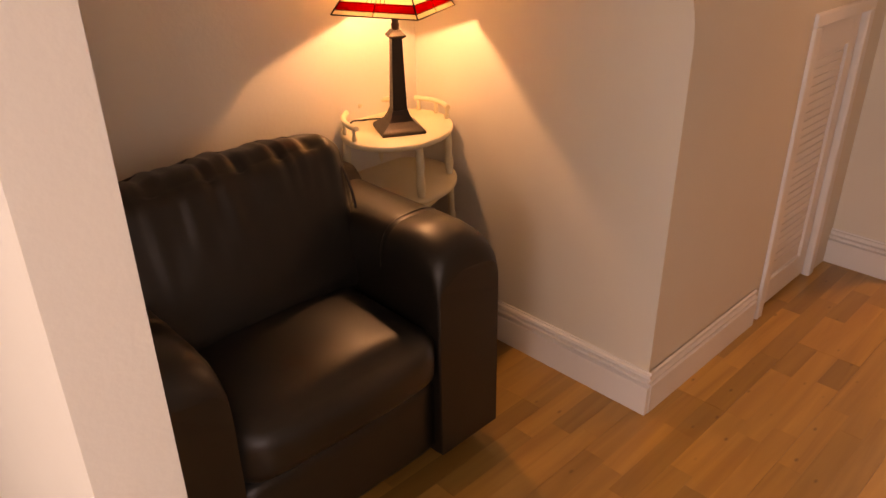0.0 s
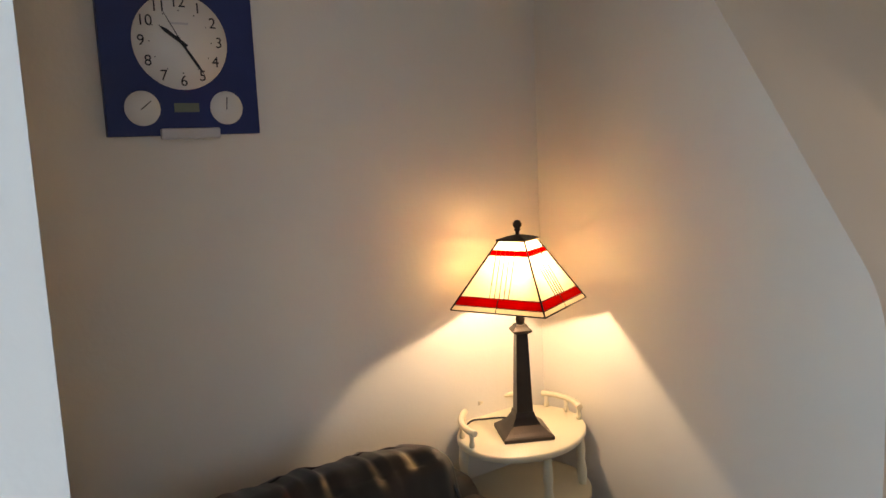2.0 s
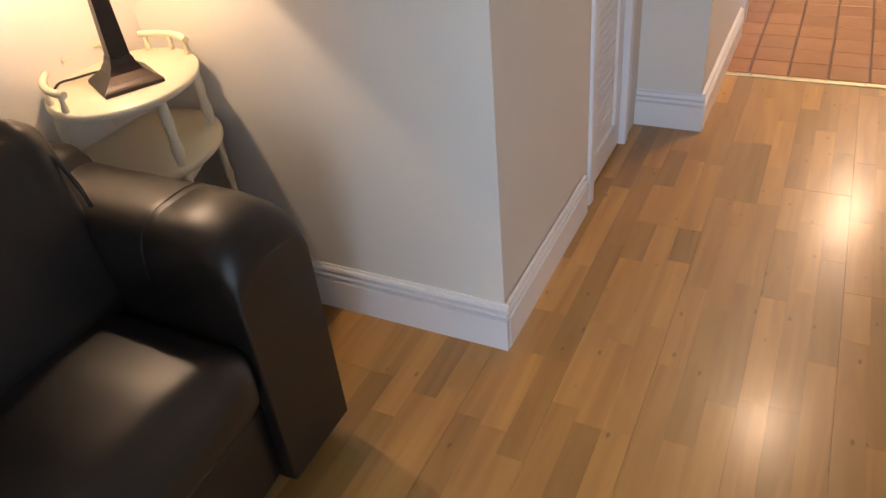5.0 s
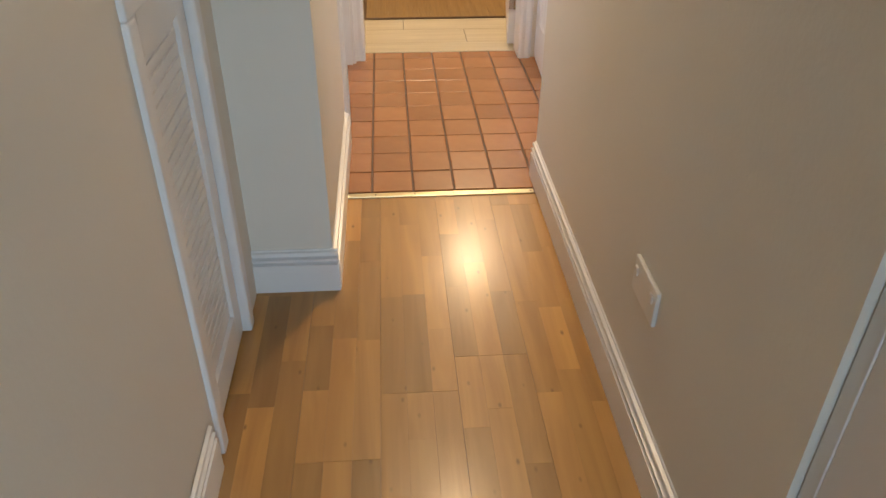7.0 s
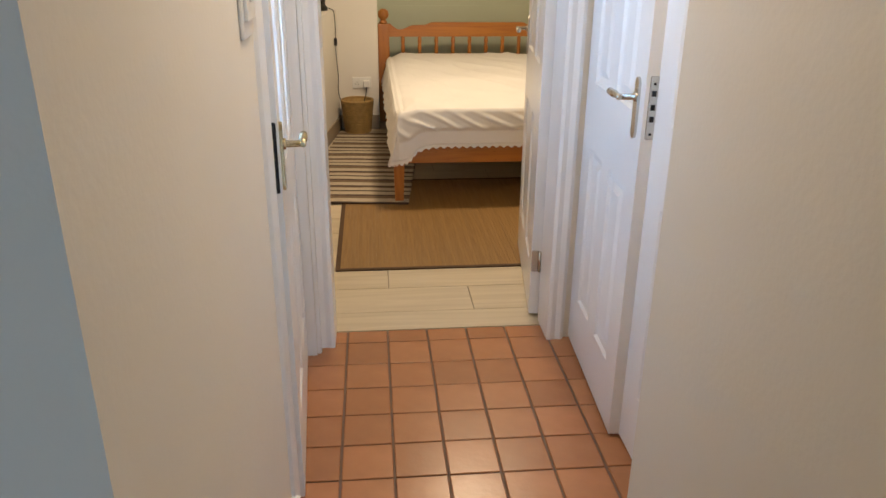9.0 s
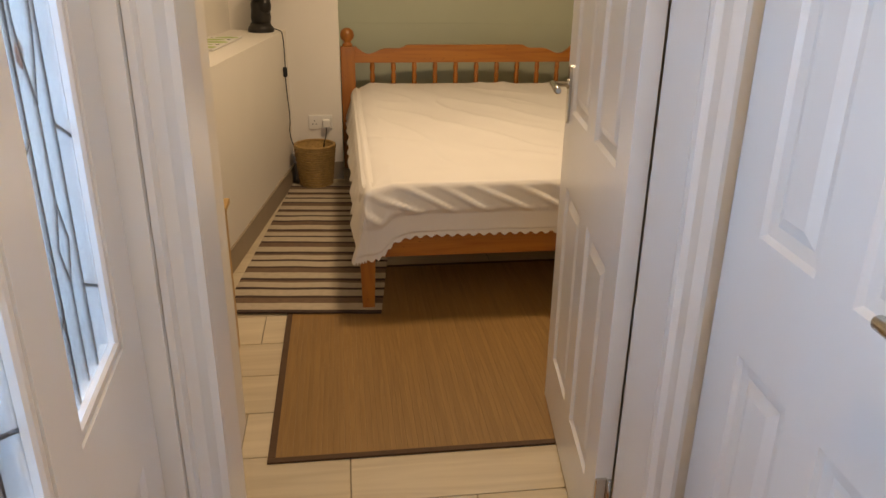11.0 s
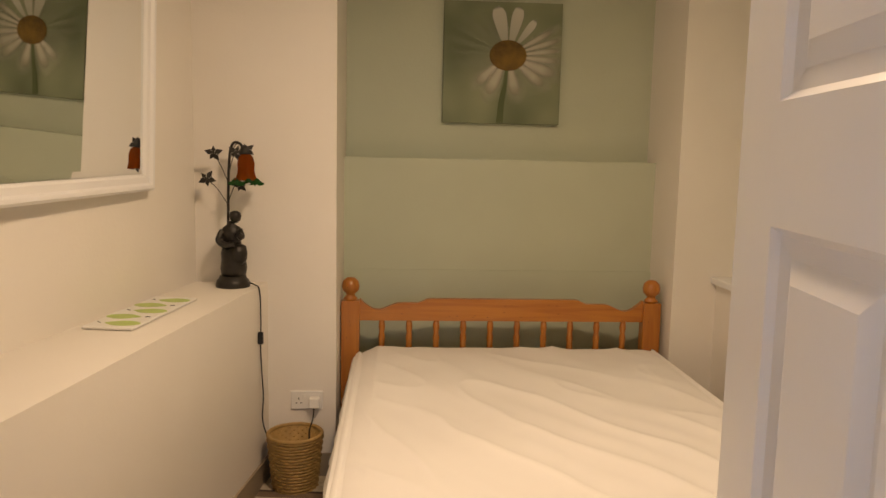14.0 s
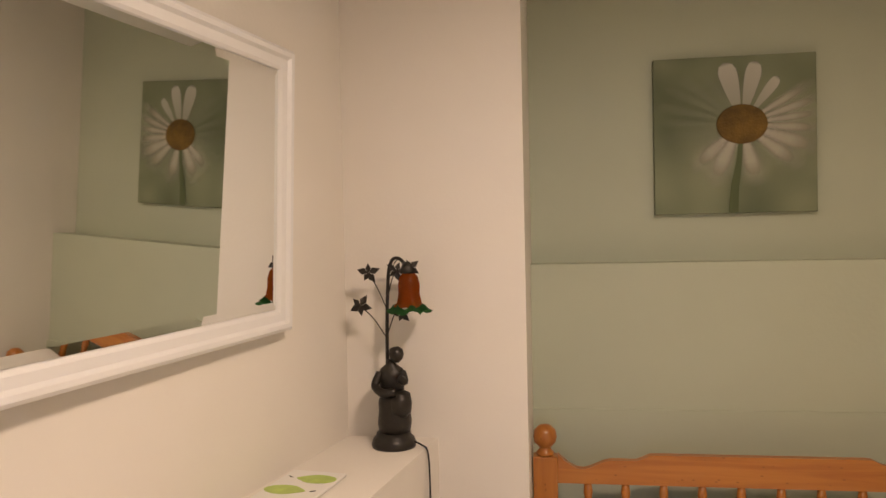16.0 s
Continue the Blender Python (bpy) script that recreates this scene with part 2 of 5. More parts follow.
def tube(bm, pts, r, seg=8):
    """A round bar along points."""
    pts = [Vector(p) for p in pts]
    rings = []
    for i, p in enumerate(pts):
        d = (pts[min(i + 1, len(pts) - 1)] - pts[max(i - 1, 0)]).normalized()
        u = d.orthogonal().normalized() if i == 0 else (u - d * u.dot(d)).normalized()
        w = d.cross(u)
        rr = r[i] if isinstance(r, (list, tuple)) else r
        rings.append([bm.verts.new(p + (u * math.cos(2 * math.pi * k / seg) + w * math.sin(2 * math.pi * k / seg)) * rr) for k in range(seg)])
    for a, b in zip(rings, rings[1:]):
        for k in range(seg):
            f = bm.faces.new((a[k], a[(k + 1) % seg], b[(k + 1) % seg], b[k]))
            f.smooth = True
    bm.faces.new(list(reversed(rings[0])))
    bm.faces.new(rings[-1])


def curve_pts(ctrl, n=8):
    """Points along a smooth line through the given ones."""
    c = [Vector(p) for p in ctrl]
    c = [c[0] * 2 - c[1]] + c + [c[-1] * 2 - c[-2]]
    out = []
    for a, b, d, e in zip(c, c[1:], c[2:], c[3:]):
        for k in range(n):
            t = k / n
            out.append(0.5 * (2 * b + (d - a) * t + (2 * a - 5 * b + 4 * d - e) * t * t + (3 * b - a - 3 * d + e) * t ** 3))
    return out + [c[-2]]


def prism(bm, poly, y0, y1, axis="y"):
    """A plane outline pushed along an axis."""
    def P(a, b, d):
        return {"y": (a, d, b), "x": (d, a, b), "z": (a, b, d)}[axis]
    lo = [bm.verts.new(P(a, b, y0)) for a, b in poly]
    hi = [bm.verts.new(P(a, b, y1)) for a, b in poly]
    n = len(poly)
    for k in range(n):
        bm.faces.new((lo[k], lo[(k + 1) % n], hi[(k + 1) % n], hi[k]))
    bm.faces.new(list(reversed(lo)))
    bm.faces.new(hi)
    bmesh.ops.recalc_face_normals(bm, faces=bm.faces)


def part(name, bm, material, parent=None, label="", m=None):
    me = bpy.data.meshes.new(name)
    bm.to_mesh(me)
    bm.free()
    me.materials.append(material)
    ob = new(name, me)
    if parent:
        ob.parent = parent
    if m is not None:
        ob.matrix_local = m
    if label:
        ob["label"] = label
    return ob


def thing(name, label, category, m=None, group=""):
    ob = new(name)
    ob.empty_display_size = 0.1
    if m is not None:
        ob.matrix_world = m
    return tagged(ob, label, category, group)


def boxpart(name, b, material, parent=None, bevel=0.0, label="", seg=2, m=None):
    bm = bmesh.new()
    box(bm, *b, bevel=bevel, seg=seg)
    return part(name, bm, material, parent, label, m)


def wall(name, boxes, material, label, category="wall"):
    root = tagged(boxpart(name, boxes[0], material), label, category, kind="structure")
    for b in boxes[1:]:
        boxpart("section", b, material, root)
    return root


def text(body, size, loc, rot, material, parent, name="lettering"):
    cu = bpy.data.curves.new("lettering", "FONT")
    cu.body, cu.size, cu.align_x, cu.align_y, cu.extrude = body, size, "CENTER", "CENTER", 0.0003
    tmp = bpy.data.objects.new("lettering", cu)
    me = bpy.data.meshes.new_from_object(tmp)
    me.materials.append(material)
    ob = new(name, me)
    ob.parent = parent
    ob.matrix_local = pose(*loc, *rot)
    return ob

# ---- the large structure ----
H = 2.42      # corridor ceiling
HB = 2.75     # bedroom ceiling

# floors
wall("floor", [(-1.56, 0.45, -3.335, -0.002, -0.12, -0.012), (-2.6, 2.2, -6.2, -3.335, -0.12, -0.002)], OAK_BASE, "oak strip floor of the hall and alcove", "floor")
floor_tile = wall("floor_tiled", [(-1.2, 0.75, -0.002, 1.512, -0.12, -0.006)], GROUT, "terracotta quarry tile floor with brown grout", "floor")
floor_bed = wall("floor_bedroom", [(-1.4, 2.3, 1.512, 5.9, -0.12, -0.005)], BEIGE_GROUT, "beige wood-look plank tile floor of the bedroom", "floor")

# living room behind the start, with a window
wall("wall_living_room", [
    (-2.6, -0.462, -3.335, -3.241, 0, H), (0.62, 2.2, -3.335, -3.241, 0, H), (-0.462, 0.62, -3.335, -3.241, 2.08, H),
    (-2.72, -2.6, -6.2, -3.241, 0, H), (-2.72, -0.7, -6.32, -6.2, 0, H), (1.6, 2.32, -6.32, -6.2, 0, H), (-0.7, 1.6, -6.32, -6.2, 0, 0.85), (-0.7, 1.6, -6.32, -6.2, 2.1, H),
    (2.2, 2.32, -6.2, -4.9, 0, H), (2.2, 2.32, -3.5, -3.241, 0, H), (2.2, 2.32, -4.9, -3.5, 0, 0.85), (2.2, 2.32, -4.9, -3.5, 2.1, H)],
    PLASTER, "cream painted plaster walls of the front room")

# alcove and hall
wall("wall_alcove_back", [(-1.68, -1.56, -3.241, -0.42, 0, H)], PLASTER, "cream plaster wall behind the armchair with a clock")
SLOPE = [(-0.621, 1.03), (-0.622, 1.06), (-0.625, 1.09), (-0.630, 1.118), (-0.637, 1.145), (-0.647, 1.172), (-0.660, 1.20), (-1.40, H)]


def stair_block(outline, ya, yb):
    """A length of the stair wall; the bend where it starts to lean back is rounded."""
    bm = bmesh.new()
    prism(bm, outline, ya, yb)
    return bm


under_stairs = tagged(part("wall_under_stairs", stair_block([(-1.56, 0), (-0.621, 0)] + SLOPE + [(-1.56, H)], -1.862, -1.15), PLASTER), "cream plaster wall whose upper part slopes back", "wall", kind="structure")
for outline, ya, yb in (([(-1.56, 0.985), (-0.621, 0.985)] + SLOPE + [(-1.56, H)], -1.15, -0.70),
                        ([(-1.56, 0), (-0.621, 0)] + SLOPE + [(-1.56, H)], -0.70, -0.537),
                        ([(-1.56, 0), (-0.76, 0), (-0.76, 0.985), (-1.56, 0.985)], -1.15, -0.70)):
    part("wall_section", stair_block(outline, ya, yb), PLASTER, under_stairs)
wall("wall_hall_left", [(-1.56, -0.390, -0.537, -0.42, 0, H), (-0.515, -0.390, -0.42, 0.49, 0, H), (-0.515, -0.390, 0.49, 1.36, 2.03, H), (-0.515, -0.390, 1.36, 1.41, 0, H)], PLASTER, "cream plaster wall beside the tiled hall")
wall("wall_hall_right", [(0.322, 0.43, -1.72, 0.13, 0, H), (0.36, 0.43, -3.241, -2.55, 0, H), (0.36, 0.43, -2.55, -1.72, 2.03, H), (0.43, 0.72, 0.01, 0.13, 0, H), (0.60, 0.72, 0.13, 1.41, 0, H)], PLASTER, "cream plaster wall of the hall")
wall("wall_bedroom_door", [(-1.45, -0.36, 1.41, 1.555, 0, HB), (-0.36, 0.487, 1.41, 1.555, 2.03, HB), (0.487, 2.2, 1.41, 1.555, 0, HB)], PLASTER_BED, "white plaster wall with the bedroom doorway")

# bedroom
def lowx(y):
    return -0.435 - 0.145 * (4.85 - y)
def highx(y):
    return -0.815 - 0.174 * (4.5 - y)
bm = bmesh.new()
prism(bm, [(lowx(4.93), 4.93), (lowx(1.555), 1.555), (highx(1.555), 1.555), (highx(4.93), 4.93)], 0, 0.915, "z")
tagged(part("wall_ledge", bm, PLASTER_BED), "white plaster half-height wall with a ledge on top", "wall", kind="structure")
bm = bmesh.new()
prism(bm, [(highx(4.93), 4.93), (highx(1.555), 1.555), (highx(1.555) - 0.12, 1.555), (highx(4.93) - 0.12, 4.93)], 0, HB, "z")
tagged(part("wall_bedroom_left", bm, PLASTER_BED), "white plaster bedroom wall above the ledge", "wall", kind="structure")
# second box: unseen wall added behind the open door, keeps the hinge gap dark
wall("wall_bedroom_return_and_gap_blocker", [(-0.62, -0.440, 1.555, 2.30, 0, HB), (0.60, 0.72, 1.555, 2.42, 0, HB)], PLASTER_BED, "white plaster return wall inside the bedroom door, with an added unseen wall that darkens the hinge gap")
wall("wall_pier_left", [(-0.95, -0.115, 4.93, 5.80, 0, HB)], PLASTER_BED, "white plaster pier beside the bed recess")
wall("wall_pier_right", [(1.515, 2.05, 5.10, 5.80, 0, HB)], PLASTER_BED, "white plaster pier beside the bed recess")
wall("wall_green_recess", [(-0.115, 1.515, 5.425, 5.80, 0, 0.905), (-0.115, 1.515, 5.438, 5.80, 0.905, 1.484), (-0.115, 1.515, 5.575, 5.80, 1.484, HB)], GREEN, "sage green plaster recess with a ledge behind the bed")
wall("wall_bedroom_right", [(1.735, 1.90, 1.555, 5.10, 0, 0.90), (1.735, 1.90, 1.555, 2.6, 0.90, HB)], PLASTER_BED, "white plaster wall below the window niche")
wall("wall_niche", [(1.90, 2.02, 1.555, 5.10, 0, HB)], GREEN, "sage green back wall of the niche")

# ceilings
wall("ceiling", [(-2.72, 2.32, -6.32, 1.41, H, H + 0.1)], CEIL, "white painted hall ceiling", "ceiling")
wall("ceiling_bedroom", [(-1.5, 2.2, 1.41, 5.9, HB, HB + 0.1)], CEIL, "white painted bedroom ceiling", "ceiling")

# skirting boards
def skirting(name, runs):
    """runs: (x0, y0, x1, y1, nx, ny) along the wall's foot, n pointing into the room."""
    bm = bmesh.new()
    prof = [(0.018, 0.0), (0.018, 0.094), (0.005, 0.097), (0.005, 0.105), (0.017, 0.107), (0.017, 0.113), (0.004, 0.116), (0.004, 0.124), (0.014, 0.126), (0.012, 0.133), (0.004, 0.135), (0.004, 0.140), (0.0, 0.140), (0.0, 0.0)]
    for x0, y0, x1, y1, nx, ny in runs:
        a = [bm.verts.new((x0 + nx * d, y0 + ny * d, z)) for d, z in prof]
        b = [bm.verts.new((x1 + nx * d, y1 + ny * d, z)) for d, z in prof]
        k = len(prof)
        for i in range(k):
            bm.faces.new((a[i], a[(i + 1) % k], b[(i + 1) % k], b[i]))
        bm.faces.new(a)
        bm.faces.new(b)
    bmesh.ops.recalc_face_normals(bm, faces=bm.faces)
    return tagged(part(name, bm, GLOSS), "white painted moulded skirting board", "skirting board", kind="structure")
skirting("baseboard_alcove", [(-1.56, -1.862, -0.609, -1.862, 0, -1), (-0.625, -1.862, -0.625, -1.20, 1, 0), (-1.56, -3.241, -1.56, -1.878, 1, 0)])
skirting("baseboard_nib", [(-0.625, -0.537, -0.374, -0.537, 0, -1), (-0.390, -0.537, -0.390, 0.46, 1, 0)])
skirting("baseboard_right", [(0.322, 0.13, 0.322, -1.72, -1, 0)])
bm = bmesh.new()
prism(bm, [(lowx(4.93), 4.93), (lowx(1.555), 1.555), (lowx(1.555) + 0.010, 1.555), (lowx(4.93) + 0.010, 4.93)], 0, 0.11, "z")
box(bm, lowx(4.93), -0.115, 4.920, 4.93, 0, 0.11)
tagged(part("baseboard_bedroom", bm, SKIRT_TILE), "beige tile skirting at the foot of the low wall", "skirting board", kind="structure")
tagged(boxpart("trim_threshold", (-0.38, 0.30, -0.014, 0.014, 0.0, 0.006), THRESH, bevel=0.002), "brass threshold strip between oak and tile floor", "threshold", kind="structure")
for k in range(5):
    boxpart("screw", (-0.275 + k * 0.14, -0.269 + k * 0.14, -0.003, 0.003, 0.0055, 0.0068), BRONZE, bpy.data.objects["trim_threshold"], 0.001)

# window of the front room
win = tagged(boxpart("window_1", (2.22, 2.26, -4.9, -3.5, 0.85, 0.90), GLOSS), "white painted window of the front room", "window", kind="structure")
for b in ((2.22, 2.26, -4.9, -3.5, 2.05, 2.10), (2.22, 2.26, -4.9, -4.85, 0.90, 2.05), (2.22, 2.26, -3.55, -3.5, 0.90, 2.05), (2.22, 2.26, -4.22, -4.18, 0.90, 2.05)):
    boxpart("window_frame", b, GLOSS, win)

win = tagged(boxpart("window_2", (-0.7, 1.6, -6.28, -6.24, 0.85, 0.90), GLOSS), "white painted rear window of the front room", "window", kind="structure")
for b in ((-0.7, 1.6, -6.28, -6.24, 2.05, 2.10), (-0.7, -0.65, -6.28, -6.24, 0.90, 2.05), (1.55, 1.6, -6.28, -6.24, 0.90, 2.05), (0.43, 0.47, -6.28, -6.24, 0.90, 2.05)):
    boxpart("window_frame", b, GLOSS, win)

# doors


def panel_door(name, w, h, m, label, rows, handle, glazed=False):
    """A leaf from its hinge along +x, face towards -y; rows of sunk panels."""
    th = 0.038
    root = tagged(new(name), label, "door", kind="structure")
    root.matrix_world = m
    st, mid = 0.105, 0.09
    pw = (w - 2 * st - mid) / 2
    # stiles and rails
    for x0, x1 in ((0, st), (w - st, w), (st + pw, st + pw + mid)):
        boxpart("stile", (x0, x1, 0, th, 0.008, h), GLOSS, root)
    edges = [0.008] + [z for r in rows for z in r] + [h]
    for a, b in zip(edges[::2], edges[1::2]):
        boxpart("rail", (st, st + pw, 0, th, a, b), GLOSS, root)
        boxpart("rail", (st + pw + mid, w - st, 0, th, a, b), GLOSS, root)
    for zi, (a, b) in enumerate(rows):
        for c in range(2):
            x0 = st + c * (pw + mid)
            x1 = x0 + pw
            if glazed and zi == len(rows) - 1:
                leaded_pane(root, x0, x1, a, b, th)
                continue
            bm = bmesh.new()
            for side in (0, 1):
                loops = []
                for inset, d in ((0.0, 0.0), (0.008, 0.008), (0.028, 0.011), (0.050, 0.003)):
                    y = th - d if side else d
                    loops.append([bm.verts.new((x, y, z)) for x, z in ((x0 + inset, a + inset), (x1 - inset, a + inset), (x1 - inset, b - inset), (x0 + inset, b - inset))])
                for p, q in zip(loops, loops[1:]):
                    for k in range(4):
                        bm.faces.new((p[k], p[(k + 1) % 4], q[(k + 1) % 4], q[k]))
                bm.faces.new(loops[-1])
            bmesh.ops.recalc_face_normals(bm, faces=bm.faces)
            part("panel", bm, GLOSS, root)
    if handle:
        hz, hm = handle
        x = w - 0.055
        prof = [(0.0, -0.085), (0.010, -0.080), (0.016, -0.068), (0.0165, 0.0), (0.016, 0.058), (0.010, 0.070), (0.0, 0.075)]
        pl = [(x + a, hz + b) for a, b in prof] + [(x - a, hz + b) for a, b in reversed(prof[1:-1])]
        for side, y, s in ((0, 0.0, -1), (1, th, 1)):
            bm = bmesh.new()
            prism(bm, pl, min(y, y + s * 0.007), max(y, y + s * 0.007))
            hp = part("handle_plate", bm, hm, root, "metal lever handle plate")
            bm = bmesh.new()
            lz = hz + 0.024
            tube(bm, [(x, y + s * 0.005, lz), (x, y + s * 0.012, lz), (x, y + s * 0.013, lz), (x, y + s * 0.046, lz)], (0.013, 0.013, 0.008, 0.0075), 12)
            tube(bm, [(x + 0.010, y + s * 0.050, lz), (x + 0.004, y + s * 0.050, lz), (x - 0.035, y + s * 0.050, lz), (x - 0.040, y + s * 0.050, lz), (x - 0.048, y + s * 0.050, lz - 0.001), (x - 0.095, y + s * 0.050, lz - 0.002), (x - 0.100, y + s * 0.050, lz - 0.002)], (0.006, 0.0085, 0.0075, 0.0075, 0.0105, 0.0095, 0.006), 12)
            part("lever", bm, hm, hp)
        bm = bmesh.new()
        box(bm, w - 0.001, w + 0.002, 0.010, 0.034, hz - 0.075, hz + 0.085, 0.002)
        lp = part("lock_plate", bm, BLACKM if glazed else STEEL, root, "lock plate in the door edge")
        for dz in (-0.062, 0.066):
            boxpart("screw", (w + 0.0015, w + 0.0028, 0.019, 0.025, hz + dz - 0.003, hz + dz + 0.003), BLACKM, lp, 0.001)
        for dz in (-0.030, 0.0, 0.035):
            boxpart("latch", (w + 0.001, w + 0.0045, 0.017, 0.027, hz + dz, hz + dz + 0.014), BRASS if glazed else BLACKM, lp)
    return root


def leaded_pane(root, x0, x1, a, b, th):
    """A leaded stained-glass pane in a moulded white bead."""
    bm = bmesh.new()
    for q in ((x0, x0 + 0.018, a, b), (x1 - 0.018, x1, a, b), (x0, x1, a, a + 0.018), (x0, x1, b - 0.018, b)):
        box(bm, q[0], q[1], 0.002, 0.018, q[2], q[3], 0.004)
        box(bm, q[0], q[1], th - 0.018, th - 0.002, q[2], q[3], 0.004)
    bead = part("glazing_bead", bm, GLOSS, root)
    pane = boxpart("pane", (x0 + 0.01, x1 - 0.01, 0.019, 0.024, a + 0.01, b - 0.01), FROST, root)
    pane.visible_shadow = False
    cx = (x0 + x1) / 2
    bm = bmesh.new()
    for dx in (-0.045, 0.045):
        tube(bm, [(cx + dx, 0.018, a + 0.01), (cx + dx, 0.018, b - 0.01)], 0.003, 6)
    for z in (a + 0.10, a + 0.30, a + 0.50):
        tube(bm, [(x0 + 0.01, 0.018, z), (cx - 0.045, 0.018, z + 0.03)], 0.0025, 6)
        tube(bm, [(x1 - 0.01, 0.018, z), (cx + 0.045, 0.018, z + 0.03)], 0.0025, 6)
    for s in (-1, 1):
        tube(bm, curve_pts([(cx, 0.018, a + 0.36), (cx + s * 0.03, 0.018, a + 0.46), (cx + s * 0.012, 0.018, a + 0.60), (cx + s * 0.035, 0.018, a + 0.74), (cx, 0.018, a + 0.85)], 6), 0.0025, 6)
        tube(bm, [(cx + s * 0.02, 0.018, a + 0.20), (cx, 0.018, a + 0.25), (cx, 0.018, a + 0.36)], 0.0025, 6)
        tube(bm, [(cx + s * 0.02, 0.018, a + 0.20), (cx, 0.018, a + 0.15), (cx, 0.018, a + 0.02)], 0.0025, 6)
    part("lead_came", bm, INK, pane)
    for k, (dz, g) in enumerate(((0.48, GREENGLASS), (0.56, GREENGLASS), (0.64, GREENGLASS), (0.72, REDGLASS), (0.40, AMBER), (0.78, REDGLASS))):
        bm = bmesh.new()
        s = -1 if k % 2 else 1
        lathe(bm, [(0.002, 0), (0.012, 0.010), (0.013, 0.020), (0.002, 0.034)], (cx + s * 0.022, 0.0175, a + dz), 10, (1, 0.1))
        part("coloured_piece", bm, g, pane)


def architrave(name, cx, width, h, m, label="white painted moulded door frame"):
    """Frame round an opening of the given width, facing -y at y = 0."""
    root = tagged(new(name), label, "door frame", kind="structure")
    root.matrix_world = m
    w2 = width / 2
    prof = [(0.0, 0.0), (0.0, 0.016), (0.012, 0.020), (0.030, 0.014), (0.050, 0.018), (0.062, 0.012), (0.066, 0.0)]
    for s in (-1, 1):
        bm = bmesh.new()
        prism(bm, [(cx + s * (w2 + a), -d) for a, d in prof], 0, h + 0.066, "z")
        part("architrave", bm, GLOSS, root)
    bm = bmesh.new()
    prism(bm, [(-d, h + a) for a, d in prof], cx - w2, cx + w2, "x")
    part("head_architrave", bm, GLOSS, root)
    return root


# rz turns the leaf: its length runs from the hinge
SIX = [(0.20, 0.755), (0.965, 1.43), (1.55, 1.86)]
leaf_bed = panel_door("door_bedroom", 0.762, 1.981, pose(0.464, 1.582, 0.006, 0, 0, 82.6), "white six-panel bedroom door standing open", SIX, (1.01, STEEL))
leaf_right = panel_door("door_cupboard", 0.62, 1.981, pose(0.540, 1.400, 0.006, 0, 0, -92.8), "white panelled door standing open beside the bedroom door", SIX, (0.985, STEEL))
leaf_c = panel_door("door_side", 0.64, 1.981, pose(0.541, 0.779, 0.006, 0, 0, -90.0), "white panelled door of the side room", SIX, None)
leaf_left = panel_door("door_glazed", 0.762, 1.981, pose(-0.462, 1.335, 0.006, 0, 0, -86.4), "white door with two stained-glass panes, ajar", [(0.20, 0.66), (0.86, 1.86)], (0.925, BRASS), glazed=True)
architrave("door_frame_bedroom", 0.0635, 0.787, 2.0, pose(0, 1.41, 0))
architrave("door_frame_glazed", 0, 0.86, 2.0, pose(-0.390, 0.925, 0, 0, 0, 90) @ Matrix.Diagonal((1, 0.7, 1, 1)))
r = tagged(new("door_lining_bedroom"), "white painted door lining", "door frame", kind="structure")
for b in ((-0.36, -0.33, 1.412, 1.553, 0, 2.03), (0.457, 0.487, 1.412, 1.553, 0, 2.03), (-0.33, 0.457, 1.412, 1.553, 2.0, 2.03)):
    boxpart("jamb", b, GLOSS, r)
r = tagged(new("door_lining_glazed"), "white painted door lining", "door frame", kind="structure")
for b in ((-0.513, -0.442, 0.49, 0.572, 0, 2.03), (-0.513, -0.392, 1.342, 1.36, 0, 2.03), (-0.513, -0.392, 0.572, 1.342, 2.0, 2.03)):
    boxpart("jamb", b, GLOSS, r)
for dz in (0.20, 1.70):
    bm = bmesh.new()
    box(bm, 0.426, 0.452, 1.576, 1.584, dz, dz + 0.085, 0.001)
    tube(bm, [(0.456, 1.572, dz), (0.456, 1.572, dz + 0.085)], 0.006)
    part("hinge", bm, STEEL, leaf_bed).matrix_parent_inverse = leaf_bed.matrix_world.inverted()

# door at the hall's near end
r = tagged(new("door_near"), "white painted flush door beside the hall", "door", kind="structure")
boxpart("leaf", (0.338, 0.378, -2.52, -1.75, 0.012, 1.99), GLOSS, r, 0.002)
boxpart("jamb", (0.336, 0.43, -1.75, -1.722, 0, 2.03), GLOSS, r, 0.002)
boxpart("jamb", (0.336, 0.43, -2.55, -2.522, 0, 2.03), GLOSS, r, 0.002)

# cupboard under the slope
r = tagged(new("door_stair_cupboard"), "white painted low cupboard door with a sunk panel", "door", kind="structure")
bm = bmesh.new()
for q in ((-1.113, -1.05, 0.014, 0.978), (-0.80, -0.737, 0.014, 0.978), (-1.05, -0.80, 0.014, 0.11), (-1.05, -0.80, 0.89, 0.978)):
    box(bm, -0.650, -0.632, q[0], q[1], q[2], q[3], 0.0015)
part("stile_frame", bm, GLOSS, r)
bm = bmesh.new()
box(bm, -0.655, -0.643, -1.05, -0.80, 0.11, 0.89)
part("panel", bm, GLOSS, r)
for k in range(26):
    boxpart("reed", (-0.644, -0.6390, -1.04, -0.81, 0.15 + k * 0.028, 0.170 + k * 0.028), GLOSS, r, 0.001, seg=1)
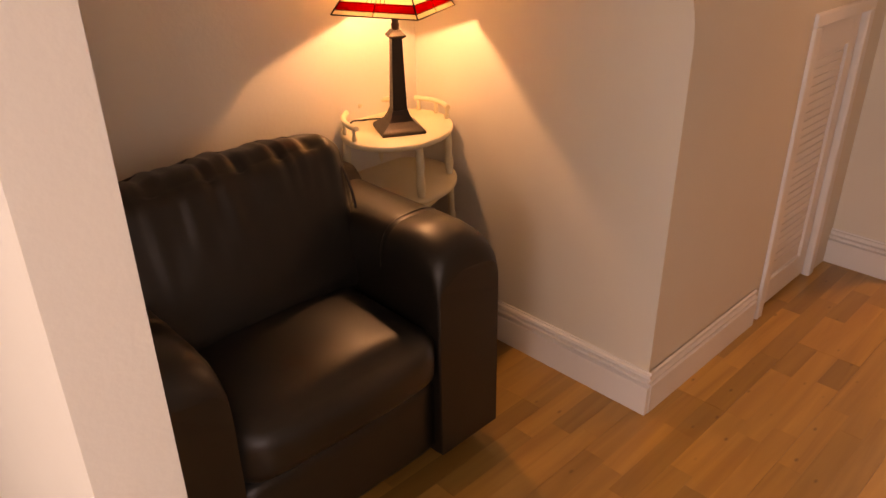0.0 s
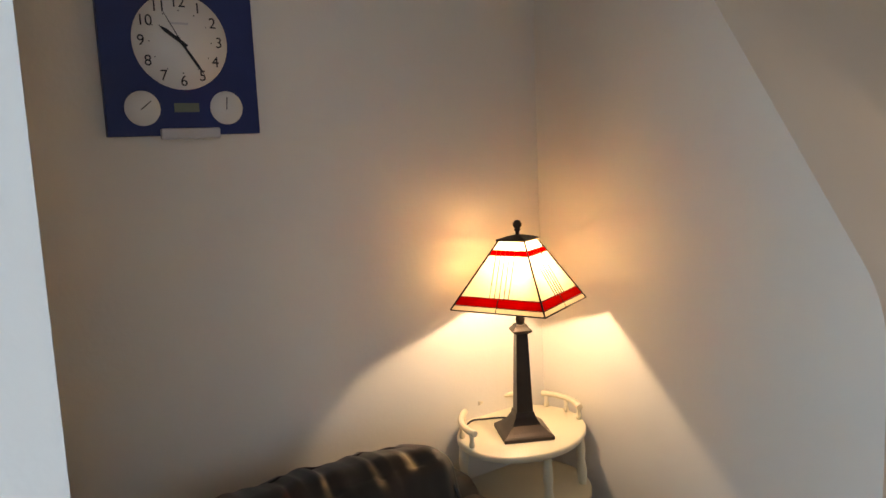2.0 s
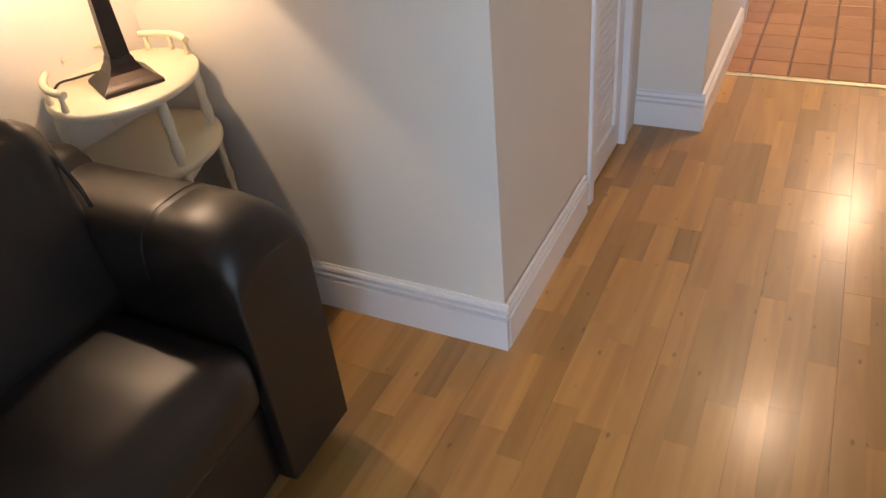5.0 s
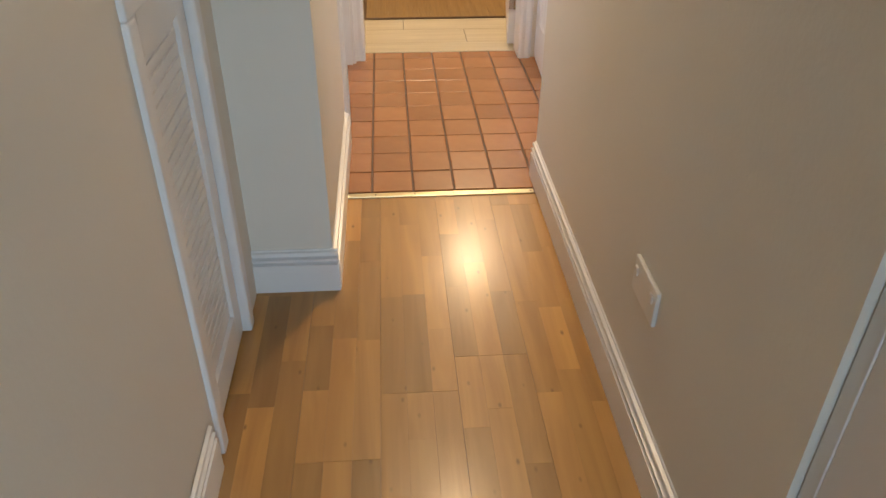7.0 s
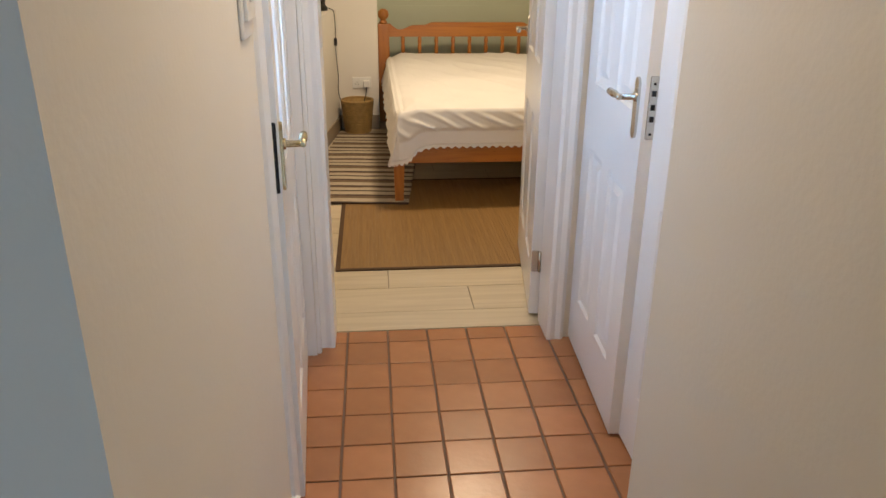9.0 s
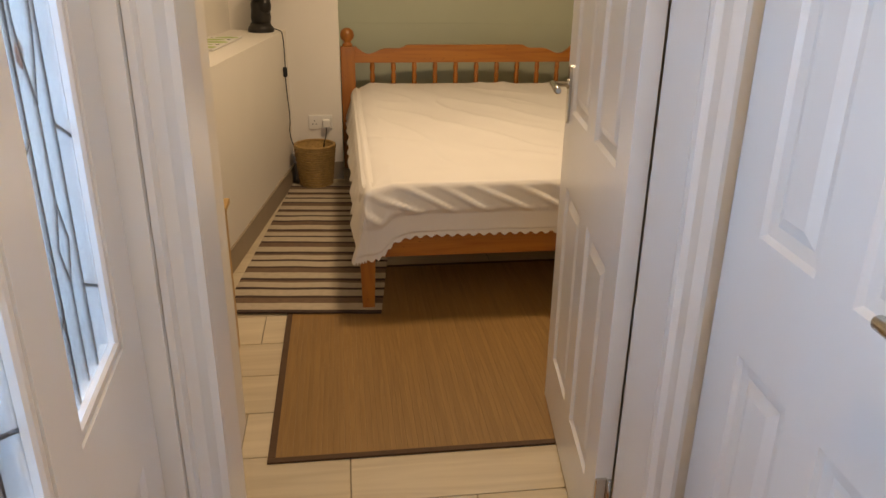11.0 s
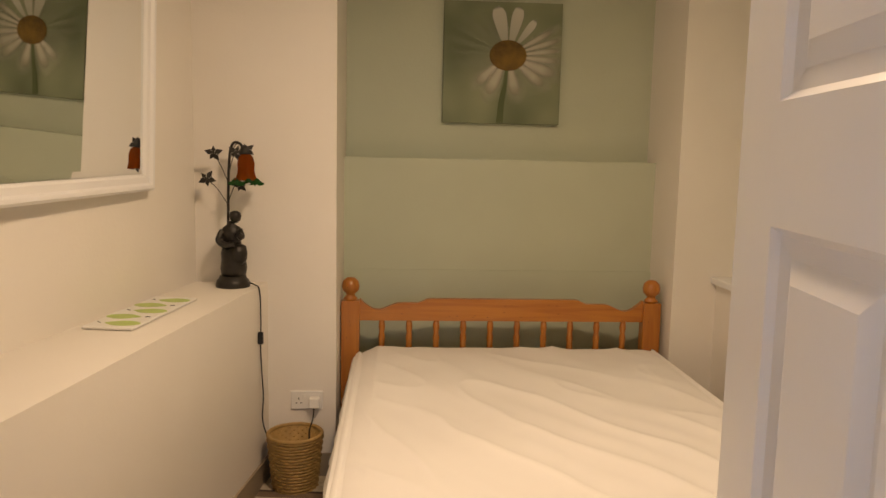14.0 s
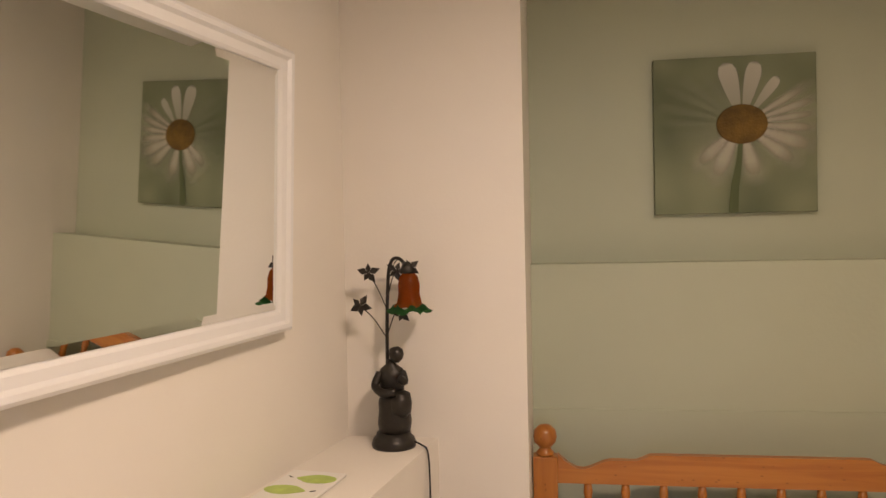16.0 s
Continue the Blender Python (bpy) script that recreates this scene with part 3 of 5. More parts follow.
for q in ((-1.165, -1.121, 0, 0.986), (-0.729, -0.685, 0, 0.986), (-1.165, -0.685, 0.986, 1.028)):
    bm = bmesh.new()
    box(bm, -0.640, -0.609, q[0], q[1], q[2], q[3], 0.006, 2)
    part("architrave", bm, GLOSS, r)

# ---- the alcove ----


def cushion(x0, x1, y0, y1, z0, z1, puff=0.03, r=0.06, n=14, seed=0, crease=0.006, pleat=0.0):
    """A stuffed leather block: rounded, swollen in the middle of its faces, with creases at the seams."""
    bm = bmesh.new()
    bmesh.ops.create_cube(bm, size=2)
    bmesh.ops.subdivide_edges(bm, edges=bm.edges[:], cuts=n, use_grid_fill=True)
    h = Vector(((x1 - x0) / 2, (y1 - y0) / 2, (z1 - z0) / 2))
    c = Vector(((x0 + x1) / 2, (y0 + y1) / 2, (z0 + z1) / 2))
    for v in bm.verts:
        p = Vector((v.co.x * h.x, v.co.y * h.y, v.co.z * h.z))
        q = Vector([max(-h[i] + r, min(h[i] - r, p[i])) for i in range(3)])
        d = p - q
        if d.length > 1e-6:
            p = q + d.normalized() * min(r, max(abs(d.x), abs(d.y), abs(d.z)))
        f = Vector(v.co)
        k = [abs(f[i]) for i in range(3)]
        a = k.index(max(k))
        b, e = [i for i in range(3) if i != a]
        w = (1 - f[b] ** 2) * (1 - f[e] ** 2)
        p[a] += math.copysign(puff * w, f[a])
        nz = noise.noise((p + c) * 9 + Vector((seed, 0, 0))) * 0.5 + noise.noise(Vector((p.x * 6, p.y * 40, p.z * 6 + seed))) * (0.4 + f[2]) * 0.7
        p += Vector((f.x, f.y, f.z)).normalized() * nz * crease
        if pleat and f.x > -0.2:
            u = p.y * 62 + 3.0 * noise.noise((p.y * 7, 1, seed))
            near = math.exp(-max(0.0, h.z - p.z) / 0.032)
            side = 1 - abs(f.y) ** 6
            p.x -= pleat * near * side * max(0.0, math.sin(u)) ** 3 * (0.5 + abs(noise.noise((p.y * 11, 5, seed))) * 1.6)
            p.z -= 0.5 * pleat * side * max(0.0, math.sin(u)) ** 3 * (f.z > 0.9)
        v.co = c + p
    for fc in bm.faces:
        fc.smooth = True
    return bm


def armchair():
    """Club chair facing +x; origin at the foot of its back."""
    t = thing("armchair", "dark brown leather club armchair with a loose back cushion", "armchair", pose(-1.53, -2.722, 0))
    W, D = 0.95, 0.68
    for s in (-1, 1):
        y0, y1 = (W / 2 - 0.21, W / 2) if s > 0 else (-W / 2, -W / 2 + 0.21)
        bm = bmesh.new()
        n, rows = 14, []
        # arm: outline in (y, z), swept forward and rolled over at the front
        outline = []
        for k in range(n + 1):
            a = math.pi * k / n
            outline.append(((y0 + y1) / 2 - 0.105 * math.copysign(abs(math.cos(a)) ** 0.72, math.cos(a)), 0.545 + 0.112 * max(0.0, math.sin(a)) ** 0.62))
        outline = [(y0, 0.07)] + outline + [(y1, 0.07)]
        steps = [(0.0, 1.0), (0.15, 1.0), (0.3, 1.0), (0.46, 1.0), (0.485, 1.0), (0.490, 0.993), (0.495, 1.0), (0.57, 0.998), (0.62, 0.985), (0.65, 0.962), (0.670, 0.925), (0.680, 0.87)]
        for x, sh in steps:
            row = []
            for y, z in outline:
                zz = 0.07 + (z - 0.07) * sh
                yc = (y0 + y1) / 2
                row.append(bm.verts.new((x + (0.01 * noise.noise((y * 5, z * 5, 2))), yc + (y - yc) * (1 - 0.25 * (1 - sh)), zz + 0.003 * noise.noise((x * 12, y * 12, s)))))
            rows.append(row)
        for a, b in zip(rows, rows[1:]):
            for k in range(len(a) - 1):
                bm.faces.new((a[k], a[k + 1], b[k + 1], b[k])).smooth = True
        bm.faces.new(rows[0])
        bm.faces.new(list(reversed(rows[-1])))
        for a, b in zip(rows, rows[1:]):
            bm.faces.new((a[0], b[0], b[-1], a[-1]))
        bmesh.ops.recalc_face_normals(bm, faces=bm.faces)
        arm = part("arm", bm, LEATHER, t)
        bm = bmesh.new()
        tube(bm, [(0.478, y, z - 0.0015) for y, z in outline[1:-1]], 0.0028, 6)
        part("seam", bm, LEATHER, arm)
    part("backrest", cushion(0.0, 0.22, -W / 2 + 0.02, W / 2 - 0.02, 0.10, 0.70, 0.01, 0.07, 10, 3, 0.004), LEATHER, t)
    part("base", cushion(0.05, D - 0.02, -W / 2 + 0.19, W / 2 - 0.19, 0.07, 0.30, 0.005, 0.03, 8, 5, 0.003), LEATHER, t)
    part("seat_cushion", cushion(0.18, D + 0.01, -W / 2 + 0.205, W / 2 - 0.205, 0.29, 0.455, 0.025, 0.06, 16, 7, 0.004), LEATHER, t)
    bc = part("back_cushion", cushion(-0.10, 0.10, -0.31, 0.315, -0.20, 0.205, 0.022, 0.055, 56, 11, 0.008, 0.016), LEATHER, t)
    bc.matrix_local = pose(0.245, 0.0, 0.61, 0, -14, 0)
    bm = bmesh.new()
    tube(bm, curve_pts([(0.095, -0.30, -0.12), (0.10, -0.29, 0.08), (0.085, -0.24, 0.142), (0.088, 0.0, 0.152), (0.085, 0.25, 0.145), (0.10, 0.30, 0.08), (0.095, 0.305, -0.12)], 6), 0.004, 6)
    part("piping", bm, LEATHER, bc)
    for x in (0.06, D - 0.12):
        for y in (-W / 2 + 0.10, W / 2 - 0.10):
            bm = bmesh.new()
            lathe(bm, [(0.022, 0), (0.028, 0.08)], (x, y, 0), 10)
            part("foot", bm, BRONZE, t)
    return t


armchair()

# side table
TX, TY = -1.418, -2.072
t = thing("side_table", "cream painted oval tiered side table with gallery rails", "table", pose(TX, TY, 0, 0, 0, 22))
EA, EB = 0.160, 0.192


def oval(bm, z0, z1, k=1.0, seg=48):
    lathe(bm, [(0.001, z0), (0.97 * k, z0), (1.0 * k, z0 + (z1 - z0) * 0.3), (1.0 * k, z0 + (z1 - z0) * 0.75), (0.975 * k, z1), (0.001, z1)], (0, 0, 0), seg, (EA, EB))


for name, z, k in (("tabletop", 0.712, 1.0), ("shelf", 0.545, 1.07)):
    bm = bmesh.new()
    oval(bm, z, z + 0.018, k)
    part(name, bm, CREAM, t)
for a in (35, 145, 215, 325):
    x, y = EA * 0.88 * math.cos(radians(a)), EB * 0.88 * math.sin(radians(a))
    bm = bmesh.new()
    prof = [(0.009, 0), (0.011, 0.02), (0.013, 0.10), (0.010, 0.13), (0.015, 0.15), (0.010, 0.17), (0.013, 0.30), (0.010, 0.40), (0.015, 0.42), (0.010, 0.44), (0.012, 0.53), (0.010, 0.56), (0.014, 0.60), (0.010, 0.63), (0.013, 0.66), (0.010, 0.713)]
    lathe(bm, prof, (0, 0, 0), 12)
    for v in bm.verts:
        f = 1.02 + 0.30 * (0.713 - v.co.z)
        v.co.x += x * f
        v.co.y += y * f
    part("leg", bm, CREAM, t)
for a0, a1 in ((195, 255), (112, 172), (40, 100)):
    bm = bmesh.new()
    pts = [(EA * 0.93 * math.cos(radians(a)), EB * 0.93 * math.sin(radians(a)), 0.768) for a in np.linspace(a0, a1, 9)]
    tube(bm, pts, 0.008, 8)
    rail = part("gallery_rail", bm, CREAM, t)
    for a in np.linspace(a0 + 5, a1 - 5, 3):
        bm = bmesh.new()
        lathe(bm, [(0.006, 0.728), (0.008, 0.738), (0.005, 0.748), (0.007, 0.765)], (EA * 0.93 * math.cos(radians(a)), EB * 0.93 * math.sin(radians(a)), 0), 8)
        part("baluster", bm, CREAM, rail)
dr = boxpart("drawer", (-0.09, 0.115, -0.11, 0.11, 0.497, 0.544), CREAM, t, 0.004)
bm = bmesh.new()
lathe(bm, [(0.003, 0), (0.004, 0.008), (0.008, 0.014), (0.001, 0.018)], (0, 0, 0), 10)
bmesh.ops.rotate(bm, verts=bm.verts[:], matrix=Matrix.Rotation(radians(90), 3, "Y"))
part("knob", bm, CREAM, dr, m=pose(0.115, 0.0, 0.52))

# table lamp
LX, LY = -1.390, -2.090
lampt = thing("table_lamp", "lit table lamp with stained-glass shade and dark bronze foot", "lamp", pose(LX, LY, 0.731))


def square_lathe(bm, prof, rot=0.0):
    rings = []
    for h, z in prof:
        rings.append([bm.verts.new(Matrix.Rotation(radians(rot), 3, "Z") @ Vector((sx * h, sy * h, z))) for sx, sy in ((-1, -1), (1, -1), (1, 1), (-1, 1))])
    for a, b in zip(rings, rings[1:]):
        for k in range(4):
            bm.faces.new((a[k], a[(k + 1) % 4], b[(k + 1) % 4], b[k]))
    bm.faces.new(list(reversed(rings[0])))
    bm.faces.new(rings[-1])


bm = bmesh.new()
square_lathe(bm, [(0.064, 0), (0.064, 0.008), (0.060, 0.012), (0.052, 0.018), (0.036, 0.032), (0.026, 0.050), (0.023, 0.062)], -27)
part("foot", bm, BRONZE, lampt)
bm = bmesh.new()
square_lathe(bm, [(0.021, 0.060), (0.0145, 0.262)], -27)
col = part("column", bm, BRONZE, lampt)
bm = bmesh.new()
square_lathe(bm, [(0.015, 0.262), (0.024, 0.268), (0.024, 0.272), (0.017, 0.280), (0.013, 0.286)], -27)
lathe(bm, [(0.010, 0.286), (0.012, 0.30), (0.009, 0.306), (0.012, 0.33), (0.012, 0.36)], seg=14)
part("collar", bm, BRONZE, lampt)
S0, S1, Z0, Z1 = 0.126, 0.036, 0.338, 0.498
shade = new("shade")
shade.parent = lampt
shade.matrix_local = pose(0, 0, 0, 0, 0, 23)


def shade_pt(side, u, v, off=0.0):
    """u along the edge from -1 to 1, v from the rim up."""
    h = S0 + (S1 - S0) * v
    z = Z0 + (Z1 - Z0) * v
    p = Vector((u * h, -h - off, z))
    return Matrix.Rotation(radians(90 * side), 3, "Z") @ p


def shade_piece(side, u0, u1, v0, v1, material, name="glass_piece"):
    bm = bmesh.new()
    a = [bm.verts.new(shade_pt(side, u, v)) for u, v in ((u0, v0), (u1, v0), (u1, v1), (u0, v1))]
    b = [bm.verts.new(shade_pt(side, u, v, -0.003)) for u, v in ((u0, v0), (u1, v0), (u1, v1), (u0, v1))]
    bm.faces.new(a)
    bm.faces.new(list(reversed(b)))
    for k in range(4):
        bm.faces.new((a[k], b[k], b[(k + 1) % 4], a[(k + 1) % 4]))
    part(name, bm, material, shade)


for side in range(4):
    for v0, v1, m, cuts in ((0.0, 0.075, OPAL, (-1, -0.02, 1)), (0.075, 0.20, REDGLASS, (-1, -0.30, -0.02, 0.24, 1)), (0.20, 0.80, OPAL, (-1, 1)), (0.80, 0.87, REDGLASS, (-1, -0.68, -0.44, -0.20, 0.04, 0.32, 1)), (0.87, 1.0, OPAL, (-1, 1))):
        for u0, u1 in zip(cuts, cuts[1:]):
            shade_piece(side, u0, u1, v0, v1, m)
    cames = [((-1, v, 0), (1, v, 0), 0.0012) for v in (0.075, 0.20, 0.80, 0.87)]
    cames += [((-1, 0, 0), (1, 0, 0), 0.002), ((1, 0, 0), (1, 1, 0), 0.0022), ((-0.02, 0.0, 0), (-0.02, 0.2, 0), 0.0012)]
    cames += [((u, 0.20, 0.001), (w, 0.87, 0.001), 0.0011) for u, w in ((-0.24, -0.70), (-0.12, -0.45), (0.0, -0.20), (0.12, 0.05), (0.23, 0.34))]
    for p, q, r in cames:
        bm = bmesh.new()
        ends = [shade_pt(side, p[0], p[1], p[2]), shade_pt(side, q[0], q[1], q[2])]
        tube(bm, ends, r, 6)
        part("lead_came", bm, BLACKM, shade)
bm = bmesh.new()
square_lathe(bm, [(0.040, 0.499), (0.040, 0.503), (0.020, 0.509), (0.008, 0.512)])
part("cap", bm, BRONZE, shade)
bm = bmesh.new()
lathe(bm, [(0.005, 0.510), (0.005, 0.520), (0.009, 0.523), (0.006, 0.527), (0.011, 0.533), (0.011, 0.540), (0.006, 0.547), (0.001, 0.548)], seg=14)
part("finial", bm, BRONZE, lampt)
bm = bmesh.new()
lathe(bm, [(0.010, 0.36), (0.012, 0.385), (0.022, 0.420), (0.026, 0.445), (0.020, 0.468), (0.001, 0.476)], seg=16)
part("bulb", bm, mat("bulb_glass", (1, 0.9, 0.7), 0.3, emit=(1.0, 0.72, 0.42, 12)), lampt).visible_shadow = False
bm = bmesh.new()
tube(bm, curve_pts([(-0.05, -0.01, 0.006), (-0.10, 0.03, 0.004), (-0.135, -0.02, 0.004), (-0.145, -0.07, 0.0), (-0.155, -0.09, -0.08), (-0.150, -0.10, -0.4), (-0.155, -0.10, -0.7)], 8), 0.0028)
part("flex", bm, CABLE, lampt)

# wall clock
ck = thing("wall_clock", "square dark blue wall clock with white dial and two gauges", "clock", pose(-1.56, -2.828, 1.664))
boxpart("board", (0.002, 0.020, -0.153, 0.153, -0.152, 0.152), BLUE, ck, 0.002)


def disc(bm, r, y, z, x0, x1, seg=48):
    lathe(bm, [(0.0005, x0), (r, x0), (r, x1), (0.0005, x1)], (0, 0, 0), seg)
    for v in bm.verts:
        v.co = Vector((v.co.z, y + v.co.x, z + v.co.y))


bm = bmesh.new()
disc(bm, 0.094, 0, 0.032, 0.020, 0.0225)
dial = part("dial", bm, DIAL, ck)
for h in range(1, 13):
    a = radians(90 - 30 * h)
    text(str(h), 0.030, (0.0226, 0.077 * math.cos(a), 0.032 + 0.077 * math.sin(a)), (90, 0, 90), INK, dial, "numeral")
for h in range(12):
    a = radians(30 * h)
    y, z = 0.061 * math.cos(a), 0.032 + 0.061 * math.sin(a)
    boxpart("hour_mark", (0.0226, 0.0229, y - 0.0011, y + 0.0011, z - 0.0011, z + 0.0011), INK, dial)
for name, ang, ln, w in (("hour_hand", 143, 0.052, 0.0034), ("minute_hand", -57, 0.078, 0.0024), ("second_hand", 118, 0.070, 0.0007)):
    bm = bmesh.new()
    a = radians(ang)
    d, n = Vector((0, math.cos(a), math.sin(a))), Vector((0, -math.sin(a), math.cos(a)))
    c = Vector((0.0245, 0, 0.032))
    pts = [c - d * 0.014 - n * w, c - d * 0.014 + n * w, c + d * ln * 0.7 + n * w * 1.1, c + d * ln, c + d * ln * 0.7 - n * w * 1.1]
    a_ = [bm.verts.new(p) for p in pts]
    b_ = [bm.verts.new(p + Vector((0.0008, 0, 0))) for p in pts]
    bm.faces.new(a_)
    bm.faces.new(b_)
    for k in range(5):
        bm.faces.new((a_[k], a_[(k + 1) % 5], b_[(k + 1) % 5], b_[k]))
    part(name, bm, INK, dial)
for y, ang in ((-0.085, 40), (0.083, 85)):
    bm = bmesh.new()
    disc(bm, 0.034, y, -0.098, 0.020, 0.022)
    g = part("gauge", bm, DIAL, ck)
    a = radians(ang)
    bm = bmesh.new()
    tube(bm, [(0.0228, y - 0.004 * math.cos(a), -0.098 - 0.004 * math.sin(a)), (0.0228, y + 0.022 * math.cos(a), -0.098 + 0.022 * math.sin(a))], 0.001, 6)
    part("needle", bm, INK, g)
boxpart("display", (0.020, 0.0215, -0.024, 0.026, -0.106, -0.088), LCD, ck)
boxpart("label_bar", (0.0226, 0.0229, -0.018, 0.018, 0.066, 0.070), SILVER, dial)
for z0, z1, y0, y1 in ((0.136, 0.160, -0.052, 0.070), (-0.160, -0.138, -0.056, 0.064)):
    boxpart("clip", (0.018, 0.030, y0, y1, z0, z1), SILVER, ck, 0.004)

# hall sockets and switch
s = thing("light_switch", "white double light switch on the hall wall", "light switch", pose(-0.390, 0.337, 1.293))
boxpart("plate", (0.0, 0.008, -0.055, 0.057, -0.072, 0.072), PLASTIC, s, 0.004)
boxpart("inner_plate", (0.008, 0.015, -0.043, 0.043, -0.042, 0.044), PLASTIC, s, 0.002)
for y in (-0.010, 0.012):
    boxpart("rocker", (0.014, 0.020, y - 0.008, y + 0.008, -0.012, 0.014), PLASTIC, s, 0.002)
s = thing("wall_socket", "white double wall socket low on the hall wall", "socket", pose(0.322, -1.121, 0.395))
boxpart("plate", (-0.010, 0.0, -0.073, 0.073, -0.043, 0.043), PLASTIC, s, 0.003)
for y in (-0.05, 0.05):
    boxpart("rocker", (-0.014, -0.009, y - 0.008, y + 0.008, 0.005, 0.025), PLASTIC, s, 0.002)

# ---- the bedroom ----
BX0, BX1, BY0, BY1 = -0.065, 1.445, 3.03, 5.20
BC = (BX0 + BX1) / 2
bed = thing("bed", "orange pine double bed with a turned-spindle headboard", "bed", pose(BC, BY1, 0))
LB = BY0 - BY1
for x in (BX0 - BC, BX1 - BC):
    bm = bmesh.new()
    box(bm, x - 0.045, x + 0.045, -0.033, 0.033, 0, 0.785, 0.005, 2)
    post = part("post", bm, PINE_V, bed)
    bm = bmesh.new()
    lathe(bm, [(0.030, 0.785), (0.034, 0.795), (0.026, 0.803), (0.020, 0.812), (0.024, 0.818), (0.040, 0.835), (0.044, 0.855), (0.038, 0.880), (0.020, 0.896), (0.001, 0.900)], (x, 0, 0), 24)
    part("ball_finial", bm, PINE_V, post)
W2 = BX1 - BC - 0.045
top = []
for k in range(61):
    u = -1 + 2 * k / 60
    a = abs(u)
    if a < 0.52:
        z = 0.795
    elif a < 0.60:
        z = 0.795 - 0.022 * (1 - math.cos(math.pi * (a - 0.52) / 0.08)) / 2
    elif a < 0.72:
        z = 0.773
    elif a < 0.88:
        z = 0.773 - 0.035 * (1 - math.cos(math.pi * (a - 0.72) / 0.16)) / 2
    else:
        z = 0.738 + 0.055 * ((a - 0.88) / 0.12) ** 1.6
    top.append((u * W2, z))
bm = bmesh.new()
prism(bm, [(-W2, 0.685)] + top + [(W2, 0.685)], -0.016, 0.016)
part("headrail", bm, PINE, bed)
boxpart("lower_headrail", (-W2, W2, -0.014, 0.014, 0.28, 0.38), PINE, bed, 0.004)
for k in range(10):
    x = -W2 + (2 * W2) * (k + 0.75) / 10.5 + 0.008
    bm = bmesh.new()
    lathe(bm, [(0.010, 0.375), (0.012, 0.44), (0.016, 0.47), (0.012, 0.50), (0.019, 0.53), (0.014, 0.57), (0.017, 0.60), (0.012, 0.625), (0.017, 0.65), (0.013, 0.686)], (x, 0, 0), 14)
    part("spindle", bm, PINE_V, bed)
bm = bmesh.new()
box(bm, BX0 - BC, BX1 - BC, LB, LB + 0.03, 0.235, 0.345, 0.006, 2)
part("footrail", bm, PINE, bed)
for x in (BX0 - BC + 0.035, BX1 - BC - 0.035):
    bm = bmesh.new()
    box(bm, x - 0.034, x + 0.034, LB + 0.0, LB + 0.062, 0.012, 0.335, 0.005, 2)
    for v in bm.verts:
        if v.co.z < 0.05:
            v.co.x = x + (v.co.x - x) * 0.72
            v.co.y = LB + 0.031 + (v.co.y - LB - 0.031) * 0.72
    part("leg", bm, PINE_V, bed)
for x in (BX0 - BC, BX1 - BC - 0.028):
    boxpart("side_rail", (x, x + 0.028, LB + 0.03, -0.03, 0.235, 0.345), PINE, bed, 0.004)
for k in range(9):
    y = LB + 0.15 + k * 0.23
    boxpart("slat", (BX0 - BC + 0.03, BX1 - BC - 0.03, y, y + 0.07, 0.305, 0.325), PINE, bed)
tagged(boxpart("mattress", (BX0 + 0.01, BX1 - 0.01, BY0 + 0.02, BY1 - 0.04, 0.330, 0.530), SHEET, None, 0.04), "white mattress on the pine bed", "mattress")


